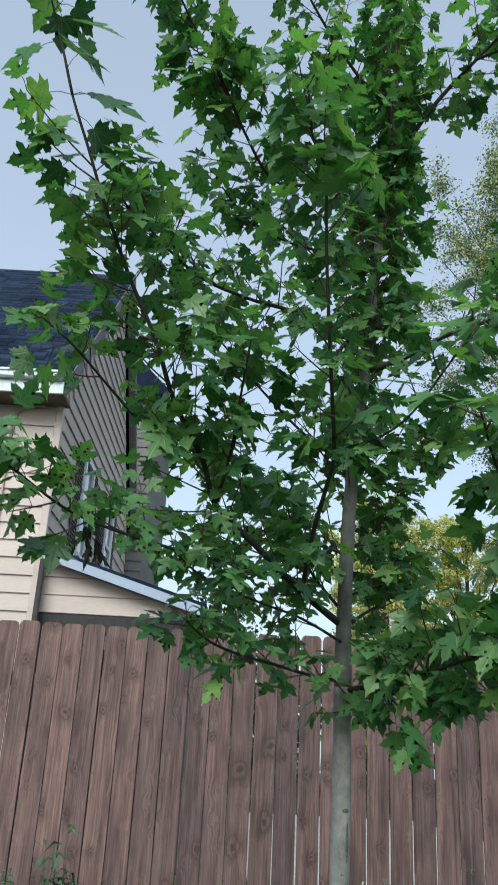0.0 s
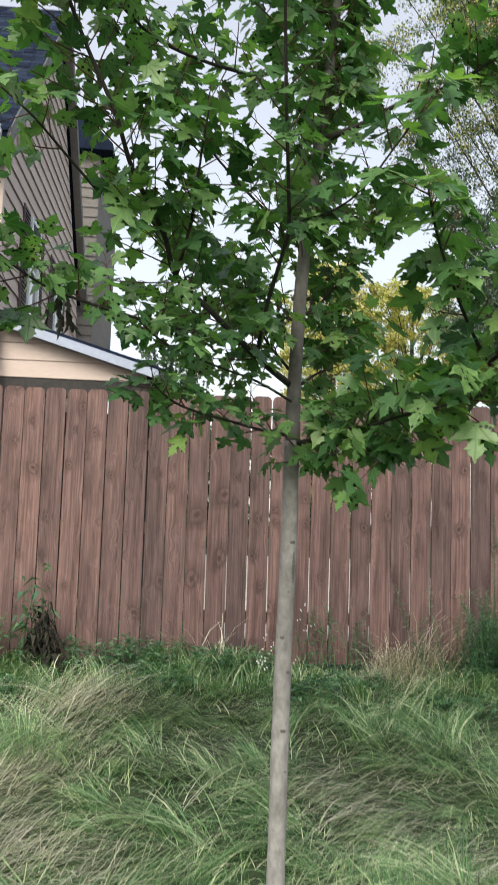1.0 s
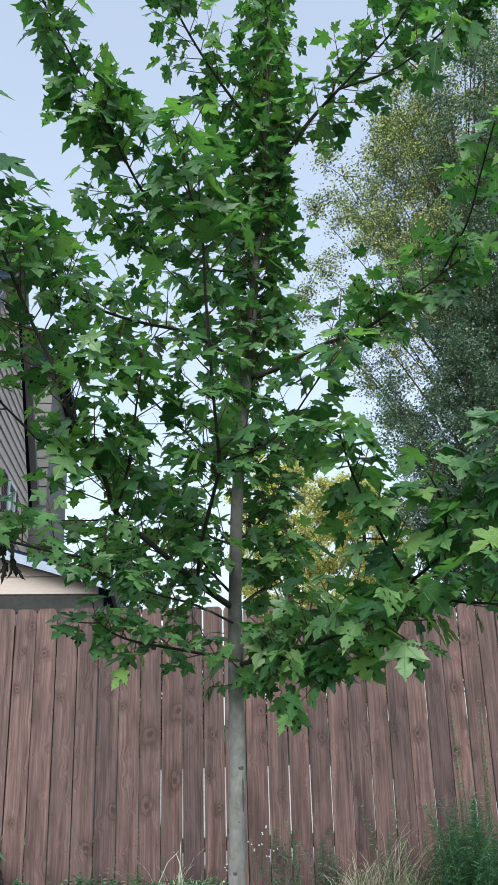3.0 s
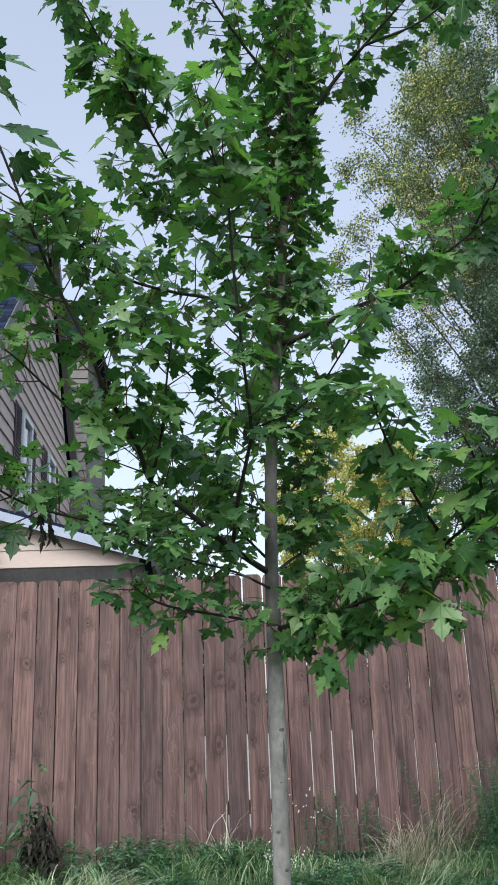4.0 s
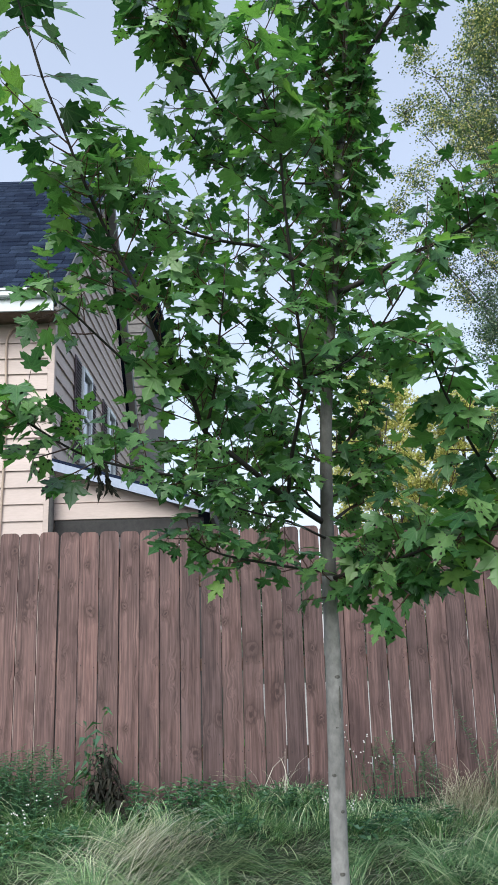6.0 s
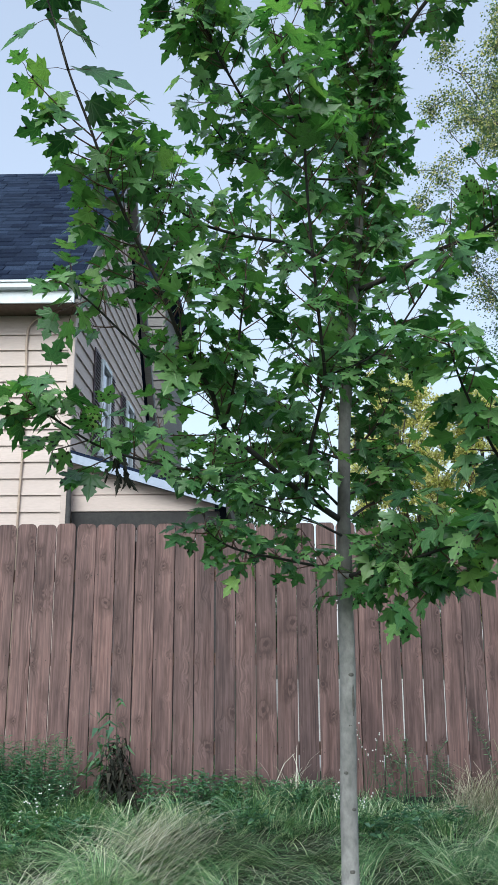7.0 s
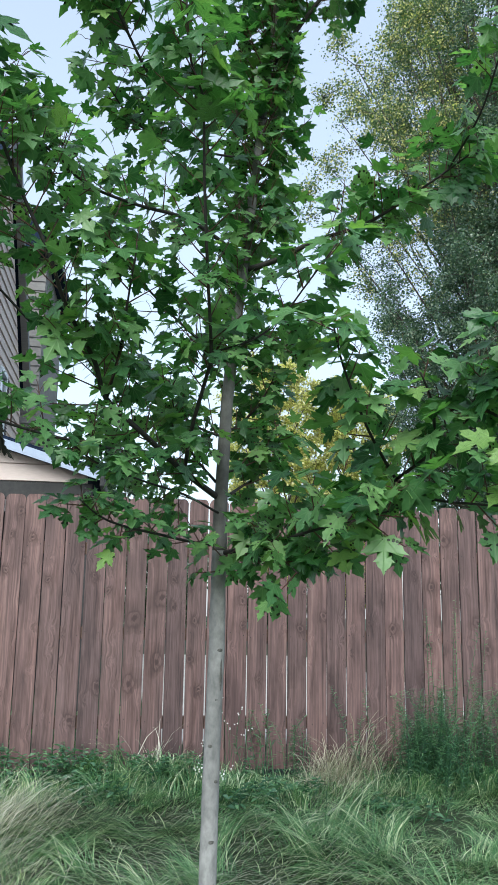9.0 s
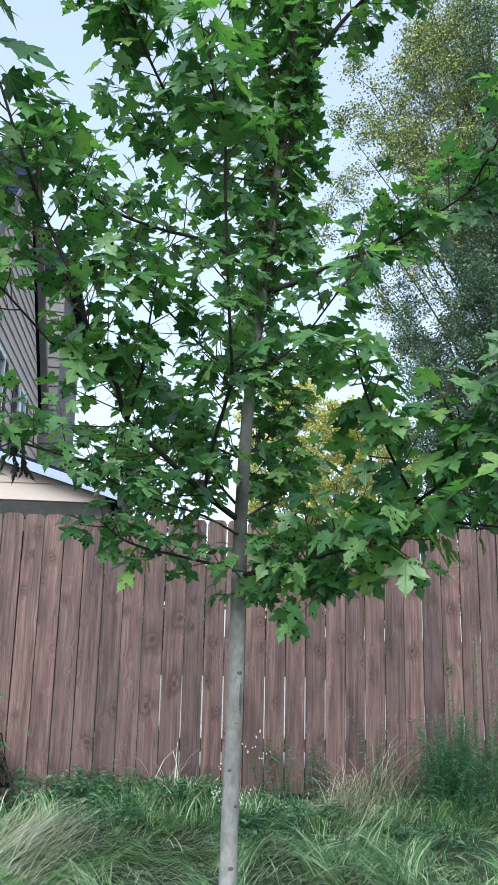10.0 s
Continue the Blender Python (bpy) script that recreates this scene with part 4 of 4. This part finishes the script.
# ---- grass ----
def blades(n, where, length, lodge, width, seed, swirl=1.0, flow=0.0, spread=0.6):
    """n bent blades as vertex and face arrays; where(rs, n) gives the roots."""
    rs = np.random.RandomState(seed)
    roots = where(rs, n)
    x, y = roots[:2]
    ang = flow + swirl * (1.5 * np.sin(x * 2.3 + 0.9 * np.sin(y * 2.9)) + 1.3 * np.cos(y * 2.6 + x * 1.1)) + rs.normal(0, spread, n)
    ln = length * rs.uniform(0.4, 1.3, n) * (0.85 + 0.4 * np.sin(x * 3.7 + 1.0) * np.cos(y * 4.1))
    lg = np.clip(lodge * rs.uniform(0.955, 1.03, n), 0, 0.996)
    if len(roots) > 2:
        ang, ln, lg = ang * 0.35 + roots[2], ln * roots[3], np.clip(lg * roots[4], 0, 0.992)
    dx, dy = np.cos(ang), np.sin(ang)
    w = width * rs.uniform(0.6, 1.3, n)
    verts = np.zeros((n, 9, 3))
    bend = rs.normal(0, 0.16, n)
    t = np.clip((4.75 - y) / 2.9, 0, 1)
    z0 = 0.02 - 0.58 * (t * t * (3 - 2 * t) * 0.6 + t * 0.4)
    z0 = z0 + hollows(x, y)
    fall = np.clip((4.75 - y) / 0.3, 0, 1) * 0.2
    rise = np.sqrt(np.maximum(0.008, 1 - lg * lg))
    for i, s in enumerate((0.0, 0.3, 0.58, 0.82, 1.0)):
        out = ln * lg * s ** 1.35
        up = z0 + ln * rise * s * (1.25 - 0.9 * lg * s * s) + fall * dy * out - 0.012
        px, py = x + dx * out - dy * bend * ln * s * s, y + dy * out + dx * bend * ln * s * s
        py = np.minimum(py, 4.83) if y.max() < 4.9 else py
        h = w * (1 - 0.6 * s * s)
        if i < 4:
            verts[:, 2 * i] = np.stack([px - dy * h, py + dx * h, up], 1)
            verts[:, 2 * i + 1] = np.stack([px + dy * h, py - dx * h, up + 0.3 * h], 1)
        else:
            verts[:, 8] = np.stack([px, py, up], 1)
    base = np.arange(n)[:, None, None] * 9
    quads = (base + np.array([[0, 1, 3, 2], [2, 3, 5, 4], [4, 5, 7, 6]])[None]).reshape(-1, 4)
    tris = (np.arange(n)[:, None] * 9 + np.array([[6, 7, 8]])).reshape(-1, 3)
    return verts.reshape(-1, 3), quads.tolist() + tris.tolist()


def field(x0, x1, y0, y1):
    return lambda rs, n: (rs.uniform(x0, x1, n), rs.uniform(y0, y1, n))


def tufts(count, x0, x1, y0, y1, r, flow, turn, low=0.8):
    """Roots gathered in tufts that each lean their own way."""
    def where(rs, n):
        cx, cy = rs.uniform(x0, x1, count), rs.uniform(y0, y1, count)
        way, tall, lie = flow + rs.normal(0, turn, count), rs.uniform(0.55, 1.3, count), rs.uniform(low, 1.0, count)
        k = rs.randint(0, count, n)
        d, a = r * np.abs(rs.normal(0, 1, n)), rs.uniform(0, 2 * np.pi, n)
        return (cx[k] + d * np.cos(a), np.minimum(cy[k] + 0.8 * d * np.sin(a), y1 + 0.02), way[k] + 0.35 * (a - np.pi) * (d / r) * 0.4, tall[k], lie[k])
    return where


def clump(cx, cy, r):
    return lambda rs, n: (rs.normal(cx, r, n), np.minimum(rs.normal(cy, r * 0.7, n), 4.80))


def grass_object(name, mat, label, sets, category="grass"):
    vs, fs = [], []
    for s in sets:
        v, f = blades(*s[:7], **(s[7] if len(s) > 7 else {}))
        b = len(vs)
        vs.extend(v.tolist())
        fs.extend([tuple(i + b for i in g) for g in f])
    return tagged(new(name, raw(name, vs, fs, mat)), label, category, kind="stuff")


grass_object("lawn_grass", GRASS, "long uncut green grass lying over in swirls", [
    (9000, field(-2.6, 3.0, 0.9, 4.75), 0.34, 0.975, 0.0019, 1, 0.3, dict(flow=0.02, spread=0.55)),
    (24000, tufts(330, -2.6, 3.0, 0.9, 4.6, 0.085, 0.1, 0.55, 0.86), 0.40, 0.97, 0.0018, 7, 0.25, dict(flow=0.0, spread=0.35)),
    (18000, tufts(260, -2.6, 3.0, 0.9, 4.6, 0.075, 3.1, 0.6, 0.84), 0.34, 0.965, 0.0017, 9, 0.25, dict(flow=0.0, spread=0.4)),
    (15000, field(-2.6, 3.0, 0.9, 4.8), 0.13, 0.85, 0.0020, 6, 0.4, dict(flow=0.1, spread=1.3)),
    (6000, tufts(110, -3.2, 3.4, 4.2, 4.74, 0.055, -1.2, 1.3, 0.6), 0.27, 0.78, 0.0020, 10, 0.4, dict(spread=0.7)),
    (5000, field(-3.4, 4.2, 4.3, 4.80), 0.19, 0.55, 0.0024, 2, 0.7, dict(spread=1.2)),
    (4000, field(-9, 0.0, 4.95, 8), 0.2, 0.5, 0.006, 3, 1.0),
    (13000, field(-2.9, 3.3, -3.6, 1.1), 0.42, 0.975, 0.0042, 8, 0.2, dict(flow=0.02, spread=0.4)),
    (12000, field(-8, -2.4, -3.6, 4.8), 0.42, 0.975, 0.0046, 4, 0.3, dict(flow=0.02, spread=0.4)),
    (12000, field(2.8, 8, -3.6, 4.8), 0.42, 0.975, 0.0046, 5, 0.3, dict(flow=0.02, spread=0.4))])
grass_object("straw_grass", STRAW, "pale dry grass lodged in combed drifts", [
    (420, clump(-0.80, 4.0, 0.16), 0.5, 0.93, 0.0016, 11, 0.1, dict(flow=0.65, spread=0.4)),
    (850, clump(-1.0, 3.4, 0.22), 0.5, 0.95, 0.0018, 15, 0.1, dict(flow=0.6, spread=0.45)),
    (650, clump(-0.85, 2.85, 0.3), 0.46, 0.965, 0.0017, 17, 0.15, dict(flow=0.35, spread=0.5)),
    (420, clump(-0.4, 2.2, 0.25), 0.36, 0.975, 0.0014, 18, 0.2, dict(flow=0.2, spread=0.4)),
    (1700, field(-2.5, 2.8, 1.0, 4.4), 0.5, 0.98, 0.0017, 12, 0.2, dict(flow=0.05, spread=0.3)),
    (450, clump(0.3, 3.9, 0.3), 0.42, 0.97, 0.0022, 13, 0.12, dict(flow=0.0, spread=0.3)),
    (480, clump(0.85, 3.2, 0.35), 0.45, 0.97, 0.0026, 19, 0.2, dict(flow=-0.1, spread=0.35)),
    (420, clump(0.75, 2.5, 0.26), 0.42, 0.975, 0.0016, 16, 0.2, dict(flow=0.15, spread=0.3)),
    (22, clump(0.1, 4.68, 0.06), 0.34, 0.5, 0.0016, 14, 0.5)])
grass_object("dry_grass_clump", TAN_STRAW, "tall bleached grass clump against the fence", [
    (260, clump(1.28, 4.60, 0.09), 0.60, 0.62, 0.0017, 21, 0.0, dict(flow=-0.4, spread=1.5)),
    (340, clump(1.30, 4.55, 0.11), 0.52, 0.88, 0.0017, 22, 0.0, dict(flow=-1.4, spread=1.2)),
    (90, clump(1.45, 4.6, 0.1), 0.72, 0.66, 0.0016, 23, 0.0, dict(flow=0.2, spread=0.5))])


# ---- weeds along the fence ----
def weed(name, label, at, height, stems, spread, mat, leaf, leaves, seed, droop=0.3, narrow=0.22, lean=0.25):
    """Stems with narrow leaves all the way up."""
    r = random.Random(seed)
    t = thing(name, label, "weed", at=at)
    sv, sf, lv, lf = [], [], [], []
    for _ in range(stems):
        root = Vector(at) + Vector((r.gauss(0, spread), r.gauss(0, spread * 0.45), -0.02))
        root.y = min(root.y, 4.78)
        h = height * r.uniform(0.55, 1.1)
        tip = root + Vector((r.gauss(0, lean) * h, r.gauss(-0.1, lean * 0.4) * h, h))
        tip.y = min(tip.y, 4.81)
        line = curve_through([root, root.lerp(tip, 0.55) + Vector((r.gauss(0, 0.03), r.gauss(0, 0.02), 0.03)), tip], 5)
        tube(sv, sf, line, 0.0028, 0.001, 4)
        for i in range(leaves):
            u = (i + r.random()) / leaves
            k = min(len(line) - 2, int(u * (len(line) - 1)))
            p = line[k].lerp(line[k + 1], u * (len(line) - 1) - k)
            a = i * 2.4 + r.uniform(-0.4, 0.4)
            way = Vector((math.cos(a), math.sin(a) * 0.8, r.uniform(-0.1, 0.7)))
            s = leaf * r.uniform(0.6, 1.25) * (1.15 - 0.6 * u)
            wide = way.cross(Vector((r.gauss(0, 0.3), r.gauss(0, 0.3), 1))).normalized() * (s * narrow)
            mid, end = p + way * s * 0.5, p + way * s - Vector((0, 0, droop * s))
            for q in (mid, end):
                q.y = min(q.y, 4.825)
            b = len(lv)
            lv.extend([p, mid + wide, end, mid - wide])
            lf.append((b, b + 1, b + 2, b + 3))
    tagged(link_mesh("stem", raw("stem", sv, sf, mat), t), kind="stuff")
    tagged(link_mesh("leafage", raw("leafage", lv, lf, mat), t), kind="stuff")
    return t


weed("feathery_weed", "feathery blue-green weed crowding the fence foot", (1.95, 4.5, 0.0), 0.60, 80, 0.20, WEED_LEAF, 0.050, 95, 31, 0.1, 0.09)
weed("feathery_weed", "feathery blue-green weed crowding the fence foot", (2.5, 4.5, 0.0), 0.66, 84, 0.22, WEED_LEAF, 0.050, 95, 32, 0.1, 0.09)
weed("slender_weed", "thin feathery weed stem against the boards", (0.86, 4.72, 0.0), 0.48, 9, 0.06, WEED_LEAF, 0.05, 44, 33, 0.1, 0.10, 0.2)
weed("slender_weed", "thin feathery weed stem against the boards", (1.08, 4.74, 0.0), 0.44, 7, 0.04, WEED_LEAF, 0.05, 44, 34, 0.1, 0.10, 0.12)
weed("slender_weed", "tall thin feathery weed against the boards", (2.15, 4.76, 0.0), 1.15, 7, 0.10, WEED_LEAF, 0.05, 60, 39, 0.1, 0.10, 0.1)
weed("bushy_weed", "bushy green weeds at the fence foot", (-1.60, 4.5, 0.0), 0.48, 110, 0.19, WEED_LEAF, 0.052, 48, 35, 0.2, 0.13)
weed("bushy_weed", "bushy green weeds at the fence foot", (-2.15, 4.5, 0.0), 0.46, 100, 0.22, WEED_LEAF, 0.052, 48, 36, 0.2, 0.13)
weed("bushy_weed", "low broad-leaved weeds at the fence foot", (-0.45, 4.6, 0.0), 0.26, 50, 0.22, WEED_LEAF, 0.065, 16, 37, 0.3, 0.22)
for i, (x, y) in enumerate(((-1.7, 3.9), (-1.25, 4.15), (-2.0, 3.5), (-0.2, 4.3), (0.9, 4.35), (1.6, 4.1), (0.65, 4.2))):
    weed("lawn_weed", "low leafy weed in the long grass", (x, y, ground_z(x, y)), 0.15, 26, 0.15, WEED_LEAF, 0.06, 10, 70 + i, 0.3, 0.24, 0.3)
weed("bushy_weed", "low broad-leaved weeds at the fence foot", (0.1, 4.55, 0.0), 0.22, 50, 0.2, WEED_LEAF, 0.06, 16, 38, 0.3, 0.22)
weed("tall_weed", "tall weed with long drooping leaves", (-1.12, 4.62, 0.0), 0.66, 7, 0.07, WEED_LEAF, 0.17, 11, 41, 0.6, 0.14, 0.12)
weed("withered_weed", "withered dark brown weed", (-1.0, 4.52, 0.0), 0.50, 13, 0.05, DEAD_LEAF, 0.09, 26, 42, 1.0, 0.2, 0.1)
weed("lawn_weed", "broad-leaved dock in the lawn", (-0.35, 1.72, ground_z(-0.35, 1.72)), 0.13, 7, 0.04, WEED_LEAF, 0.11, 6, 43, 0.2, 0.22, 0.4)
weed("lawn_weed", "broad-leaved dock in the lawn", (0.95, 1.75, ground_z(0.95, 1.75)), 0.20, 7, 0.05, WEED_LEAF, 0.09, 7, 44, 0.2, 0.2, 0.4)
weed("lawn_weed", "thin upright weed in the lawn", (0.86, 1.95, ground_z(0.86, 1.95)), 0.55, 2, 0.03, DEAD_LEAF, 0.03, 14, 45, 0.2, 0.2, 0.12)


def flower_stem(at, height, heads, seed):
    r = random.Random(seed)
    t = thing("white_flower", "small white wild flowers on thin stems", "flower", "wild flowers by the fence", at=at)
    sv, sf, pv, pf = [], [], [], []
    for _ in range(heads):
        root = Vector(at) + Vector((r.gauss(0, 0.02), r.gauss(0, 0.02), -0.02))
        tip = root + Vector((r.gauss(0, 0.16) * height, r.gauss(-0.05, 0.08), height * r.uniform(0.6, 1.1)))
        tip.y = min(tip.y, 4.78)
        tube(sv, sf, curve_through([root, root.lerp(tip, 0.6) + Vector((0.01, 0, 0.02)), tip], 4), 0.0014, 0.0009, 3)
        for _ in range(2):
            c = tip + Vector((r.gauss(0, 0.012), r.gauss(0, 0.008), r.gauss(0, 0.012)))
            n = Vector((r.gauss(0, 0.5), -0.8, 0.6)).normalized()
            u = n.cross(Vector((0.3, 0.2, 1))).normalized()
            w = n.cross(u)
            for k in range(7):
                a = k * 0.898
                d, e = u * math.cos(a) + w * math.sin(a), u * -math.sin(a) + w * math.cos(a)
                b = len(pv)
                pv.extend([c, c + d * 0.0036 + e * 0.0014, c + d * 0.006 + n * 0.001, c + d * 0.0036 - e * 0.0014])
                pf.append((b, b + 1, b + 2, b + 3))
    tagged(link_mesh("stem", raw("stem", sv, sf, WEED_LEAF), t), kind="stuff")
    tagged(link_mesh("blossom", raw("blossom", pv, pf, PETAL), t, "white petals"), kind="stuff")


for i, (x, y, h, k) in enumerate(((0.46, 4.6, 0.3, 5), (0.60, 4.66, 0.5, 6), (0.66, 4.7, 0.42, 4), (0.40, 4.45, 0.22, 6), (-1.45, 4.2, 0.22, 7), (-1.3, 4.35, 0.25, 6), (0.52, 4.3, 0.2, 6))):
    flower_stem((x, y, ground_z(x, y)), h, k, 60 + i)

# ---- nails in the boards ----
vs, fs = [], []
rs = random.Random(21)
for k in range(-30, 26):
    for z in (0.36, 0.945, 1.52):
        for dx in (-0.045, 0.045):
            x, zz = GATE + PITCH * (k + 0.5) + dx + rs.gauss(0, 0.006), z + rs.gauss(0, 0.012)
            b = len(vs)
            vs.extend([(x + 0.0035 * math.cos(a * 1.047), FY - 0.0225, zz + 0.0035 * math.sin(a * 1.047)) for a in range(6)])
            fs.append(tuple(range(b, b + 6)))
tagged(link_mesh("nailing", raw("nailing", vs, fs, DARK_TIMBER), fence, "small dark nail heads"), kind="stuff")
